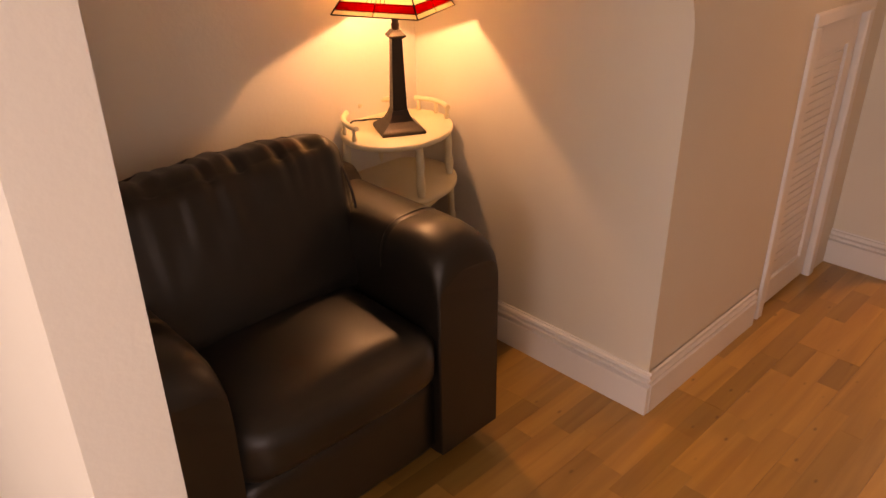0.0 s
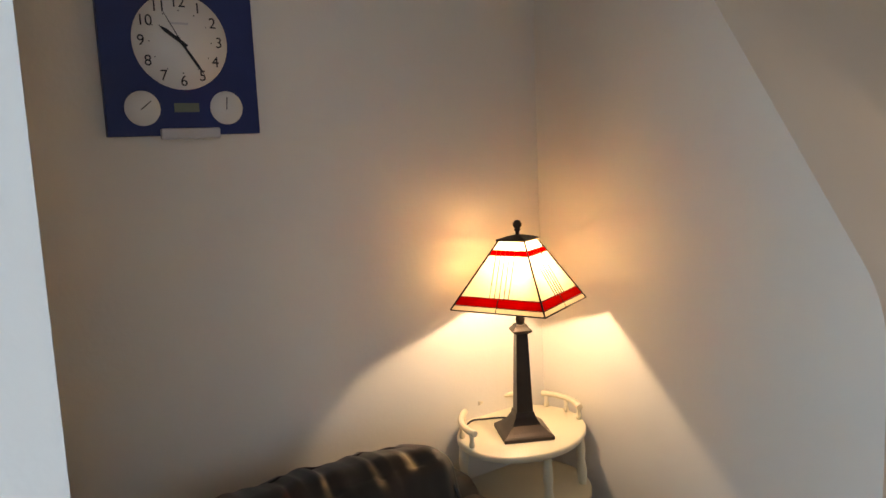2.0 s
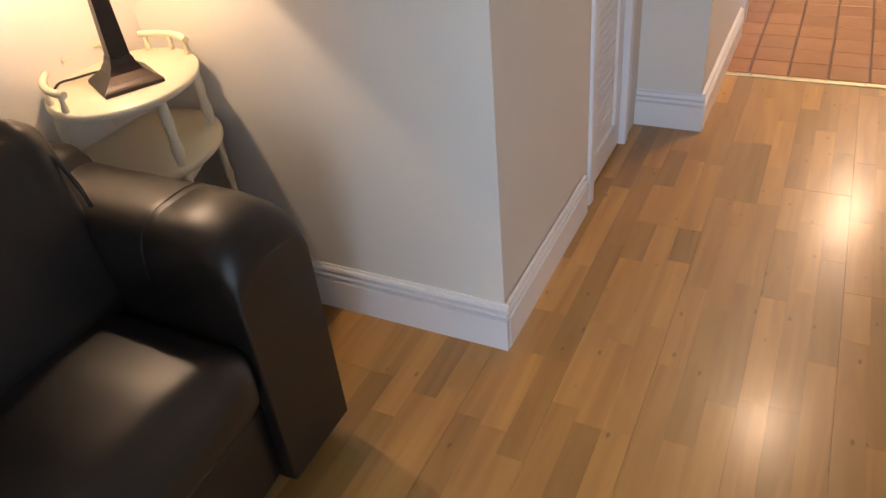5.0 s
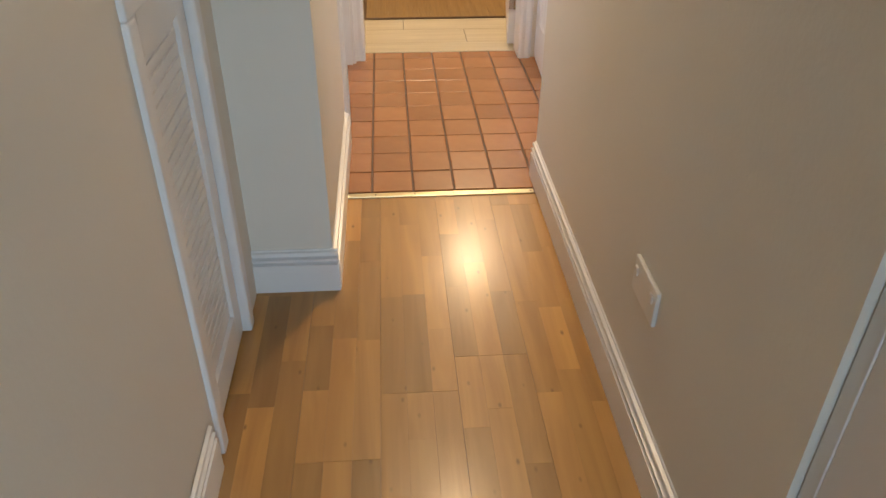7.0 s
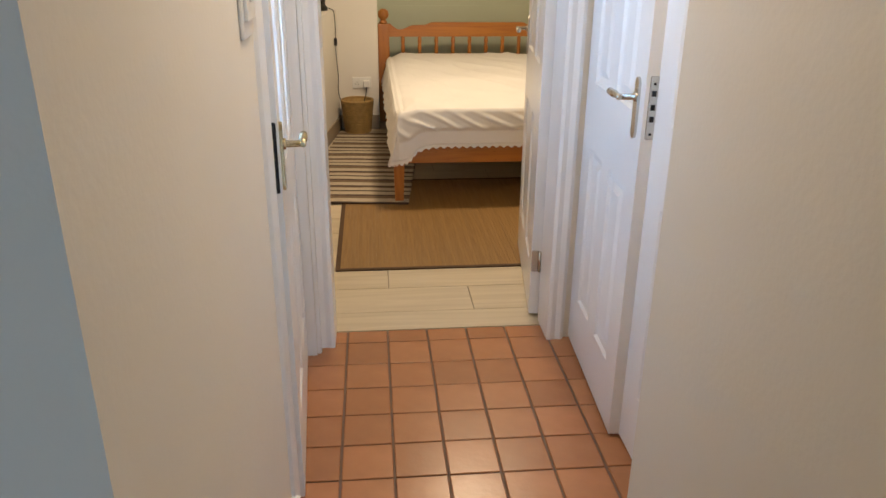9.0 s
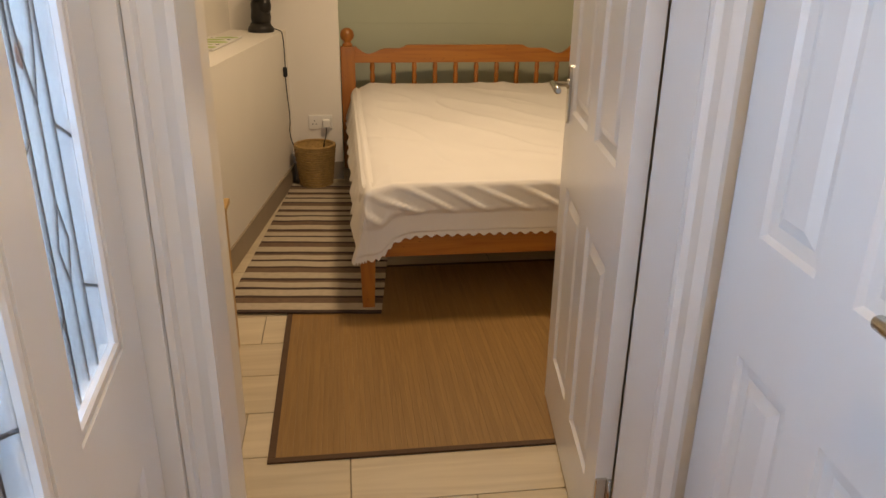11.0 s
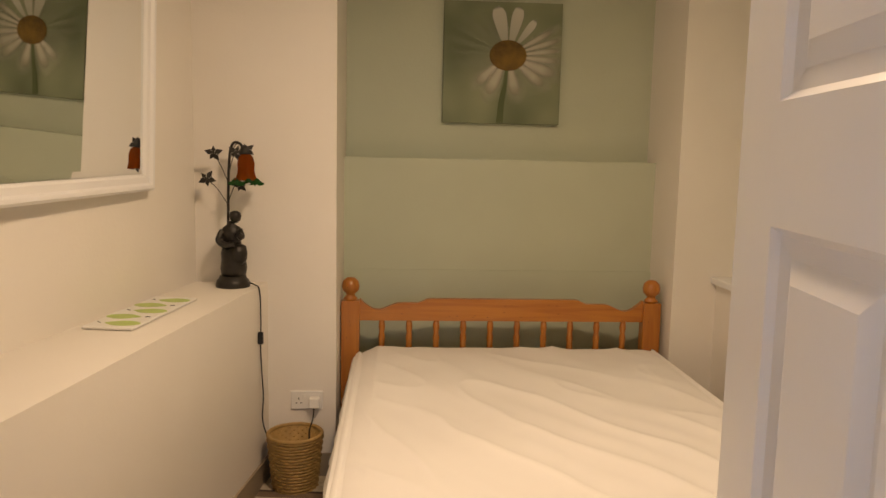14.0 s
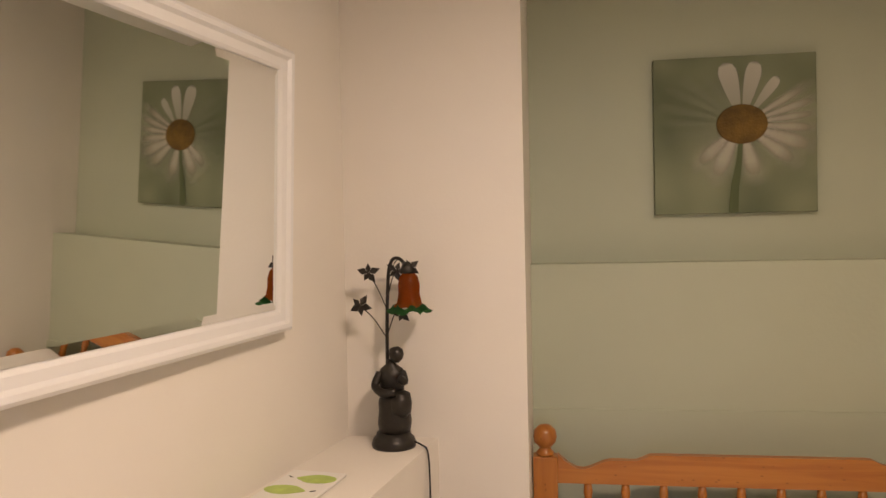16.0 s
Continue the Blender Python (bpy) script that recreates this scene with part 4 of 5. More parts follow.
def bedspread():
    """White spread over the mattress, hanging at the side and foot, with folds and a scalloped hem."""
    bm = bmesh.new()
    x0, x1, y0, y1, zt = BX0 - 0.005, BX1 + 0.005, BY0 - 0.005, BY1 - 0.035, 0.547
    drop, nu, nv = 0.225, 300, 270
    grid = []
    for i in range(nu + 1):
        u = (x0 - drop) + (x1 - x0 + 2 * drop) * i / nu
        row = []
        for j in range(nv + 1):
            v = (y0 - drop) + (y1 - y0 + drop) * j / nv
            cx, cy = max(x0, min(x1, u)), max(y0, v)
            ox, oy = (u - cx), (v - cy)
            d = max(abs(ox), abs(oy))
            rr = 0.022
            def hang(o):
                a = abs(o)
                return math.copysign(min(a, rr) * 0.8 + max(0, a - rr) * 0.008, o)
            x, y = cx + hang(ox), cy + hang(oy)
            e = max(0.0, d - rr * 0.4)
            z = zt - e
            # soft waves on top, folds where it hangs
            top = noise.noise((u * 2.2, v * 2.2, 4)) * 0.016 + (0.5 - abs(noise.noise((u * 3.4 + v * 2.4, v * 1.3 - u, 2)))) ** 2 * 0.05 + noise.noise((u * 7, v * 5, 9)) * 0.005
            edge = min(u - x0, x1 - u, v - y0)
            if d == 0:
                z += top * min(1, max(0, edge / 0.15)) - 0.012 * math.exp(-max(0, edge) / 0.03)
            else:
                f = min(1, d / 0.10)
                if abs(oy) >= abs(ox):
                    # slanting gathers in the upper half, a flat lace panel set back below
                    ridge = max(0.0, math.sin(43 * (u - 2.2 * d) + 4.0 * noise.noise((u * 2.3, 0, 1)))) ** 2.5
                    upper = 1 - min(1.0, max(0.0, (d - 0.112) / 0.016))
                    tail = math.exp(-(max(0.0, u - x0 - 0.03) / 0.11) ** 2)
                    y -= f * (upper * (0.016 + 0.026 * ridge * (0.7 + noise.noise((u * 4, 7, 3)))) + 0.012 * tail + 0.005 * noise.noise((u * 7, d * 6, 3))) * (oy < 0)
                    z -= 0.006 * math.sin(u * 150) * max(0, (d - drop + 0.012) / 0.012) + 0.075 * tail * d / drop
                else:
                    fold = (1 - 2 * abs(math.sin(v * 9 - 10 * d + noise.noise((v * 3, 2, 1)) * 2)) ** 0.7) * 0.6 + noise.noise((v * 9, d * 9, 5)) * 0.9
                    x += math.copysign(0.008 * f * fold - 0.004 * f, ox)
                    z -= 0.006 * math.sin(v * 150) * max(0, (d - drop + 0.012) / 0.012) + 0.075 * math.exp(-max(0.0, v - y0) / 0.11) * d / drop * (ox < 0)
                if ox and oy:
                    k = min(abs(ox), abs(oy)) / drop
                    x += math.copysign(0.002 * k, ox)
                    y -= 0.02 * k
                    z -= 0.02 * k
            if u < x0 + 0.14:
                # the side slopes out from an inset top edge, puckered along its length
                q = min(1.0, max(0.0, (x0 + 0.14 - u) / 0.14))
                low = min(1.0, max(0.0, (x0 - u) / drop))
                x += 0.060 * q * (1 - 0.75 * low) + 0.014 * low * (noise.noise((v * 6, 1, 3)) + 0.6 * math.sin(v * 26 + 5 * noise.noise((v * 3, 4, 1))))
                z -= 0.018 * q * (1 - low)
            row.append(bm.verts.new((x, y, z)))
        grid.append(row)
    hb = bmesh.new()
    for i, (a, b) in enumerate(zip(grid, grid[1:])):
        for j in range(nv):
            if i < 2 or i >= nu - 2 or j < 2:
                hb.faces.new([hb.verts.new(q.co) for q in (a[j], b[j], b[j + 1], a[j + 1])])
            else:
                bm.faces.new((a[j], b[j], b[j + 1], a[j + 1])).smooth = True
    bmesh.ops.delete(bm, geom=[v for v in bm.verts if not v.link_faces], context="VERTS")
    bmesh.ops.remove_doubles(hb, verts=hb.verts[:], dist=0.00001)
    ob = part("bedspread", bm, SHEET)
    for o in (ob, part("lace_hem", hb, SHEET, ob)):
        so = o.modifiers.new("thick", "SOLIDIFY")
        so.thickness, so.offset = 0.003, 1
    return tagged(ob, "white cotton bedspread with folds and a scalloped lace hem", "bedspread")


bedspread()

# rugs
mt = thing("bamboo_mat", "brown bamboo slat mat with dark cloth binding on the tiles", "mat", pose(-0.358, 2.085, 0))
MW, ML = 1.25, 1.40
slat = bmesh.new()
box(slat, 0, 0.0167, 0, ML, 0.0015, 0.0050, 0.0005)
first = part("slat", slat, BAMBOO, mt, m=pose(0.02, 0.0, 0))
for k in range(1, 72):
    o = bpy.data.objects.new("slat", first.data)
    scene.collection.objects.link(o)
    o.parent = mt
    o.matrix_local = pose(0.02 + k * 0.0168, 0.0, 0.0003 * (k % 3))
for b in ((0, MW, 0, 0.022, 0.0, 0.0072), (0, MW, ML - 0.022, ML, 0.0, 0.0072), (0, 0.022, 0.022, ML - 0.022, 0.0, 0.0072), (MW - 0.022, MW, 0.022, ML - 0.022, 0.0, 0.0072)):
    boxpart("binding", b, BINDING, mt, 0.002)

rg = thing("striped_rug", "woven rug with dark brown and cream stripes", "rug", pose(0.018, 2.990, 0.008, 0, 0, -6.0))
RL, RW = 1.72, 0.635
y, k = 0.0, 0
pattern = [(0.024, RUG_DARK), (0.062, RUG_LIGHT), (0.014, RUG_MID), (0.036, RUG_MID), (0.020, RUG_DARK), (0.060, RUG_LIGHT), (0.022, RUG_DARK), (0.052, RUG_LIGHT), (0.020, RUG_MID)]
while y < RL:
    w, m = pattern[k % len(pattern)]
    bm = bmesh.new()
    n = 20
    lo, hi = [], []
    for i in range(n + 1):
        x = -RW + RW * i / n
        wob = 0.004 * noise.noise((x * 8, y * 6, 0))
        z = 0.005 + 0.002 * noise.noise((x * 6, y * 5, 3)) + (0.006 * max(0, noise.noise((x * 7, 1, 1))) if y < 0.06 else 0)
        for lst, yy in ((lo, y), (hi, y + w)):
            lst.append((bm.verts.new((x, yy + wob, z)), bm.verts.new((x, yy + wob, 0.0))))
    for i in range(n):
        for q in ((lo[i][0], lo[i + 1][0], hi[i + 1][0], hi[i][0]), (lo[i][1], hi[i][1], hi[i + 1][1], lo[i + 1][1]), (lo[i][1], lo[i + 1][1], lo[i + 1][0], lo[i][0]), (hi[i][0], hi[i + 1][0], hi[i + 1][1], hi[i][1])):
            bm.faces.new(q)
    for s in (0, n):
        bm.faces.new((lo[s][0], hi[s][0], hi[s][1], lo[s][1]))
    bmesh.ops.recalc_face_normals(bm, faces=bm.faces)
    part("stripe", bm, m, rg)
    y += w
    k += 1

# wicker basket
bk = thing("wicker_basket", "small round woven wicker waste basket", "basket", pose(-0.285, 4.795, 0.0))
bm = bmesh.new()
lathe(bm, [(0.001, 0.0), (0.092, 0.0), (0.118, 0.255), (0.112, 0.255), (0.088, 0.008), (0.001, 0.008)], seg=32)
part("liner", bm, WICKER, bk)
for k in range(17):
    bm = bmesh.new()
    z = 0.012 + k * 0.0145
    r = 0.092 + 0.026 * z / 0.255 + 0.002
    tube(bm, [((r + 0.0035 * math.cos(j * math.pi + k * math.pi)) * math.cos(2 * math.pi * j / 36), (r + 0.0035 * math.cos(j * math.pi + k * math.pi)) * math.sin(2 * math.pi * j / 36), z) for j in range(37)], 0.0065, 6)
    part("weave", bm, WICKER, bk)
bm = bmesh.new()
tube(bm, [(0.118 * math.cos(2 * math.pi * j / 36), 0.118 * math.sin(2 * math.pi * j / 36), 0.256) for j in range(37)], 0.009, 8)
part("rim", bm, WICKER, bk)

# socket with plug
s = thing("wall_socket", "white double wall socket with a plug in it", "socket", pose(-0.247, 4.93, 0.366))
boxpart("plate", (-0.073, 0.073, -0.010, 0.0, -0.043, 0.043), PLASTIC, s, 0.003)
for x in (-0.037,):
    for dx, dz, w, h in ((0, 0.008, 0.004, 0.010), (-0.011, -0.012, 0.008, 0.004), (0.011, -0.012, 0.008, 0.004)):
        boxpart("socket_hole", (x + dx - w / 2, x + dx + w / 2, -0.0105, -0.009, dz - h / 2, dz + h / 2), INK, s)
for x in (-0.015, 0.055):
    boxpart("rocker", (x - 0.007, x + 0.007, -0.013, -0.009, 0.012, 0.030), PLASTIC, s, 0.002)
pg = boxpart("plug", (0.012, 0.060, -0.045, -0.010, -0.030, 0.020), PLASTIC, s, 0.006)
bm = bmesh.new()
tube(bm, curve_pts([(0.035, -0.035, -0.03), (0.030, -0.045, -0.08), (0.015, -0.05, -0.14), (0.02, -0.03, -0.25), (0.05, -0.02, -0.34)], 6), 0.003)
part("flex", bm, CABLE, pg)

# bedside cabinet behind the door
cb = thing("cabinet", "small beech veneer cabinet standing by the low wall", "cabinet", pose(-0.516, 2.475, 0))
boxpart("body", (-0.26, 0.0, 0.008, 0.325, 0.0, 0.552), BEECH, cb, 0.002)
boxpart("top", (-0.265, 0.012, 0.0, 0.335, 0.552, 0.572), BEECH, cb, 0.003)

# mirror on the sloping-plan wall
mr = thing("mirror", "large wall mirror in a white moulded frame", "mirror", pose(highx(4.49) + 0.016, 4.49, 1.345, -2.5, 0.7, -89.0 - math.degrees(math.atan(0.171))))
MWD, MH = 1.35, 0.80
# local x runs from the far end towards the door, local y into the room
prof = [(0.0, 0.0), (0.0, 0.024), (0.010, 0.032), (0.022, 0.030), (0.030, 0.020), (0.052, 0.018), (0.060, 0.012), (0.066, 0.0)]


def frame_bar(p0, p1, inward):
    bm = bmesh.new()
    a, b = [], []
    ln = (p1 - p0).normalized()
    for d, h in prof:
        a.append(bm.verts.new(p0 + inward * d + ln * d + Vector((0, h, 0))))
        b.append(bm.verts.new(p1 + inward * d - ln * d + Vector((0, h, 0))))
    n = len(prof)
    for k in range(n):
        bm.faces.new((a[k], a[(k + 1) % n], b[(k + 1) % n], b[k]))
    bm.faces.new(a)
    bm.faces.new(list(reversed(b)))
    bmesh.ops.recalc_face_normals(bm, faces=bm.faces)
    part("frame_rail", bm, GLOSS, mr)


c00, c10, c11, c01 = Vector((0, 0, 0)), Vector((MWD, 0, 0)), Vector((MWD, 0, MH)), Vector((0, 0, MH))
X_, Z_ = Vector((1, 0, 0)), Vector((0, 0, 1))
frame_bar(c00, c10, Z_)
frame_bar(c01, c11, -Z_)
frame_bar(c00, c01, X_)
frame_bar(c10, c11, -X_)
bm = bmesh.new()
lo = [(0.064, 0.064), (MWD - 0.064, 0.064), (MWD - 0.064, MH - 0.064), (0.064, MH - 0.064)]
hi = [(0.086, 0.086), (MWD - 0.086, 0.086), (MWD - 0.086, MH - 0.086), (0.086, MH - 0.086)]
va = [bm.verts.new((x, 0.009, z)) for x, z in lo]
vb = [bm.verts.new((x, 0.0115, z)) for x, z in hi]
vc = [bm.verts.new((x, 0.003, z)) for x, z in lo]
for k in range(4):
    bm.faces.new((va[k], va[(k + 1) % 4], vb[(k + 1) % 4], vb[k]))
    bm.faces.new((va[k], vc[k], vc[(k + 1) % 4], va[(k + 1) % 4]))
bm.faces.new(vb)
bm.faces.new(vc)
bmesh.ops.recalc_face_normals(bm, faces=bm.faces)
part("mirror_glass", bm, MIRROR, mr, "bevelled mirror glass")

# plate with pears on the ledge
pl = thing("decorated_tray", "white glass tray printed with green pears on the ledge", "tray", pose(-0.742, 4.235, 0.917, 0, 0, -8.0))
boxpart("board", (-0.085, 0.085, -0.265, 0.265, 0.0, 0.010), PLASTIC, pl, 0.004)
PEAR = mat("pear_green", (0.42, 0.58, 0.10), 0.3, var=0.2, scale=30)
for k in range(5):
    bm = bmesh.new()
    y = -0.205 + k * 0.10
    s = 1 if k % 2 else -1
    pts = []
    for j in range(24):
        a = 2 * math.pi * j / 24
        r = 0.040 * (1 - 0.28 * max(0, math.cos(a)) ** 2)
        pts.append((s * (-0.025 + r * 1.45 * math.cos(a) + 0.022 * max(0, math.cos(a)) ** 6), y + r * 0.9 * math.sin(a)))
    prism(bm, pts, 0.0102, 0.0108, "z")
    pr = part("pear_print", bm, PEAR, pl)
    bm = bmesh.new()
    tube(bm, [(s * 0.052, y, 0.0106), (s * 0.066, y + 0.008, 0.0106)], 0.0015, 6)
    part("stalk", bm, INK, pr)

# canvas picture
cv = thing("canvas_picture", "square canvas print of a white daisy on soft green", "picture", pose(0.700, 5.575, 1.987))
CANVAS = bpy.data.materials.new("canvas_green")
CANVAS.use_nodes = True
ct = CANVAS.node_tree
cn, cb_ = ct.nodes, ct.nodes["Principled BSDF"]
cco, cno, cra, cwe, cbu = cn.new("ShaderNodeTexCoord"), cn.new("ShaderNodeTexNoise"), cn.new("ShaderNodeValToRGB"), cn.new("ShaderNodeTexNoise"), cn.new("ShaderNodeBump")
cno.inputs["Scale"].default_value, cno.inputs["Detail"].default_value = 3.2, 1
cwe.inputs["Scale"].default_value = 500
cra.color_ramp.elements[0].position, cra.color_ramp.elements[1].position = 0.3, 0.72
cra.color_ramp.elements[0].color, cra.color_ramp.elements[1].color = (0.10, 0.125, 0.07, 1), (0.28, 0.31, 0.20, 1)
ct.links.new(cco.outputs["Object"], cno.inputs["Vector"])
ct.links.new(cno.outputs["Fac"], cra.inputs[0])
ct.links.new(cra.outputs[0], cb_.inputs["Base Color"])
ct.links.new(cwe.outputs["Fac"], cbu.inputs["Height"])
cbu.inputs["Strength"].default_value = 0.1
ct.links.new(cbu.outputs[0], cb_.inputs["Normal"])
cb_.inputs["Roughness"].default_value = 0.8
boxpart("canvas", (-0.311, 0.311, -0.036, -0.001, -0.313, 0.313), CANVAS, cv, 0.003)


def petal_mat(name, inner, outer, a):
    """Printed petal that fades into the green."""
    m = bpy.data.materials.new(name)
    m.use_nodes = True
    t = m.node_tree
    b = t.nodes["Principled BSDF"]
    uv, gr, ra = t.nodes.new("ShaderNodeTexCoord"), t.nodes.new("ShaderNodeTexGradient"), t.nodes.new("ShaderNodeValToRGB")
    t.links.new(uv.outputs["UV"], gr.inputs["Vector"])
    t.links.new(gr.outputs["Fac"], ra.inputs[0])
    ra.color_ramp.elements[0].color, ra.color_ramp.elements[1].color = (*inner, 1), (*outer, 1)
    t.links.new(ra.outputs[0], b.inputs["Base Color"])
    b.inputs["Roughness"].default_value = 0.8
    tr, mx = t.nodes.new("ShaderNodeBsdfTransparent"), t.nodes.new("ShaderNodeMixShader")
    al, sep = t.nodes.new("ShaderNodeValToRGB"), t.nodes.new("ShaderNodeSeparateXYZ")
    off, edge, mul = t.nodes.new("ShaderNodeMath"), t.nodes.new("ShaderNodeMapRange"), t.nodes.new("ShaderNodeMath")
    off.operation, off.inputs[1].default_value, mul.operation = "PINGPONG", 0.5, "MULTIPLY"
    edge.inputs["From Min"].default_value, edge.inputs["From Max"].default_value = 0.0, 0.10 if a > 0.9 else 0.45
    edge.interpolation_type = "SMOOTHSTEP"
    t.links.new(uv.outputs["UV"], sep.inputs[0])
    t.links.new(sep.outputs["Y"], off.inputs[0])
    t.links.new(off.outputs[0], edge.inputs["Value"])
    al.color_ramp.elements[0].color = (a, a, a, 1)
    al.color_ramp.elements[1].color = (a * 0.15, a * 0.15, a * 0.15, 1)
    al.color_ramp.elements[0].position, al.color_ramp.elements[1].position = 0.45 if a < 0.9 else 0.9, 1.0
    t.links.new(gr.outputs["Fac"], al.inputs[0])
    t.links.new(al.outputs[0], mul.inputs[0])
    t.links.new(edge.outputs[0], mul.inputs[1])
    t.links.new(mul.outputs[0], mx.inputs[0])
    t.links.new(tr.outputs[0], mx.inputs[1])
    t.links.new(b.outputs[0], mx.inputs[2])
    t.links.new(mx.outputs[0], t.nodes["Material Output"].inputs[0])
    return m


SHARP = petal_mat("petal_sharp", (0.36, 0.36, 0.29), (0.58, 0.57, 0.50), 0.95)
BLUR = petal_mat("petal_soft", (0.62, 0.58, 0.49), (0.46, 0.46, 0.35), 0.75)
FAINT = petal_mat("petal_faint", (0.42, 0.44, 0.32), (0.34, 0.38, 0.24), 0.35)
CX, CZ = 0.028, 0.040


def petal(ang, r0, ln, wd, material, depth):
    me = bpy.data.meshes.new("petal")
    bm = bmesh.new()
    uvl = bm.loops.layers.uv.new("uv")
    a = radians(ang)
    d, n = Vector((math.cos(a), 0, math.sin(a))), Vector((-math.sin(a), 0, math.cos(a)))
    c = Vector((CX, depth, CZ))
    L, Rr = [], []
    for k in range(11):
        q = k / 10
        w = wd * (0.35 + 0.65 * math.sin(min(1, q * 1.15) * math.pi / 2)) * math.sqrt(max(0.0, 1 - (max(0, q - 0.7) / 0.3) ** 2) + 0.002)
        p = c + d * (r0 + ln * q)
        lim = lambda v: Vector((max(-0.309, min(0.309, v.x)), v.y, max(-0.311, min(0.311, v.z))))
        L.append((bm.verts.new(lim(p + n * w)), q))
        Rr.append((bm.verts.new(lim(p - n * w)), q))
    for k in range(10):
        f = bm.faces.new((L[k][0], Rr[k][0], Rr[k + 1][0], L[k + 1][0]))
        for lp, q, side in zip(f.loops, (L[k][1], Rr[k][1], Rr[k + 1][1], L[k + 1][1]), (0, 1, 1, 0)):
            lp[uvl].uv = (q, side)
    part("petal", bm, material, cv)


for k, (ang, r0, ln, wd, m) in enumerate((
        (104, 0.06, 0.20, 0.042, SHARP), (77, 0.06, 0.20, 0.036, SHARP), (52, 0.075, 0.16, 0.024, SHARP),
        (30, 0.08, 0.25, 0.034, BLUR), (18, 0.09, 0.26, 0.034, BLUR), (7, 0.09, 0.24, 0.032, BLUR), (-5, 0.085, 0.24, 0.040, BLUR), (-20, 0.08, 0.25, 0.065, BLUR), (-38, 0.075, 0.22, 0.060, BLUR),
        (125, 0.07, 0.20, 0.036, FAINT), (140, 0.08, 0.24, 0.036, FAINT), (152, 0.08, 0.26, 0.026, FAINT), (165, 0.09, 0.27, 0.030, FAINT), (177, 0.09, 0.24, 0.026, FAINT), (190, 0.08, 0.24, 0.05, FAINT), (205, 0.08, 0.22, 0.055, FAINT),
        (222, 0.07, 0.20, 0.055, BLUR), (243, 0.06, 0.22, 0.070, BLUR), (283, 0.06, 0.20, 0.070, BLUR), (305, 0.065, 0.20, 0.06, FAINT))):
    petal(ang, r0, ln, wd, m, -0.0363 - 0.0003 * k)
STEM = mat("stem_print", (0.10, 0.13, 0.06), 0.8)
bm = bmesh.new()
prism(bm, [(CX - 0.012, CZ - 0.06), (CX + 0.004, CZ - 0.06), (CX - 0.002, CZ - 0.16), (CX - 0.014, CZ - 0.25), (CX - 0.018, -0.311), (CX - 0.055, -0.311), (CX - 0.045, CZ - 0.24), (CX - 0.024, CZ - 0.15)], -0.0424, -0.0420)
part("stem", bm, STEM, cv)
YELLOW = mat("daisy_eye", (0.20, 0.115, 0.022), 0.8, var=0.55, scale=14, bump=0.3, fine=120)
bm = bmesh.new()
lathe(bm, [(0.001, 0), (0.098, 0), (0.094, 0.0008), (0.001, 0.0012)], seg=40)
for v in bm.verts:
    v.co = Vector((CX + v.co.x, -0.0430 - v.co.z, CZ + v.co.y * 0.80))
bmesh.ops.recalc_face_normals(bm, faces=bm.faces)
part("flower_eye", bm, YELLOW, cv)

# sill and what lies on it
tagged(boxpart("window_sill", (1.705, 1.898, 2.6, 5.098, 0.902, 0.934), GLOSS, None, 0.005), "white painted sill of the window niche", "sill", kind="structure")
bx = thing("white_box", "flat white box lying on the window sill", "box", pose(1.80, 4.45, 0.9345, 0, 0, 6))
boxpart("body", (-0.07, 0.07, -0.18, 0.18, 0.0, 0.045), PLASTIC, bx, 0.003)
boxpart("lid", (-0.073, 0.073, -0.183, 0.183, 0.045, 0.060), PLASTIC, bx, 0.003)

# statuette lamp on the ledge
SX, SY, SZ = -0.553, 4.815, 0.915
st = thing("statuette_lamp", "unlit dark bronze statuette lamp with an amber and green flower shade", "lamp", pose(SX, SY, SZ))
bm = bmesh.new()
lathe(bm, [(0.001, 0), (0.072, 0), (0.074, 0.012), (0.068, 0.030), (0.060, 0.036), (0.055, 0.05), (0.001, 0.05)], seg=28)
part("base", bm, STATUE, st)
bm = bmesh.new()
# a plain seated shape: rock, skirt, bust, head
lathe(bm, [(0.052, 0.045), (0.056, 0.08), (0.052, 0.12), (0.054, 0.15), (0.046, 0.175), (0.030, 0.185)], (0.004, 0, 0), 18, (1, 0.95))
lathe(bm, [(0.020, 0.10), (0.036, 0.12), (0.040, 0.15), (0.034, 0.18), (0.016, 0.19)], (0.028, -0.020, 0), 14)
lathe(bm, [(0.030, 0.165), (0.042, 0.19), (0.040, 0.215), (0.046, 0.235), (0.038, 0.258), (0.016, 0.272), (0.013, 0.285)], (-0.004, 0.004, 0), 16, (1, 0.8))
lathe(bm, [(0.008, 0.278), (0.022, 0.290), (0.026, 0.306), (0.022, 0.322), (0.008, 0.330)], (0.014, -0.002, 0), 14)
tube(bm, curve_pts([(-0.040, -0.01, 0.245), (-0.052, -0.03, 0.205), (-0.02, -0.055, 0.185), (0.02, -0.05, 0.19)], 5), 0.014)
tube(bm, curve_pts([(0.034, -0.01, 0.248), (0.046, -0.03, 0.22), (0.03, -0.045, 0.235)], 5), 0.013)
for v in bm.verts:
    v.co += v.co.normalized() * noise.noise(v.co * 30) * 0.004
part("figure", bm, STATUE, st)
bm = bmesh.new()
stem = curve_pts([(-0.022, 0.02, 0.20), (-0.020, 0.022, 0.40), (-0.012, 0.02, 0.56), (0.002, 0.012, 0.612), (0.024, 0.004, 0.622), (0.046, 0.0, 0.605), (0.052, -0.002, 0.57)], 8)
tube(bm, stem, 0.006)
stalk = part("stem", bm, STATUE, st)


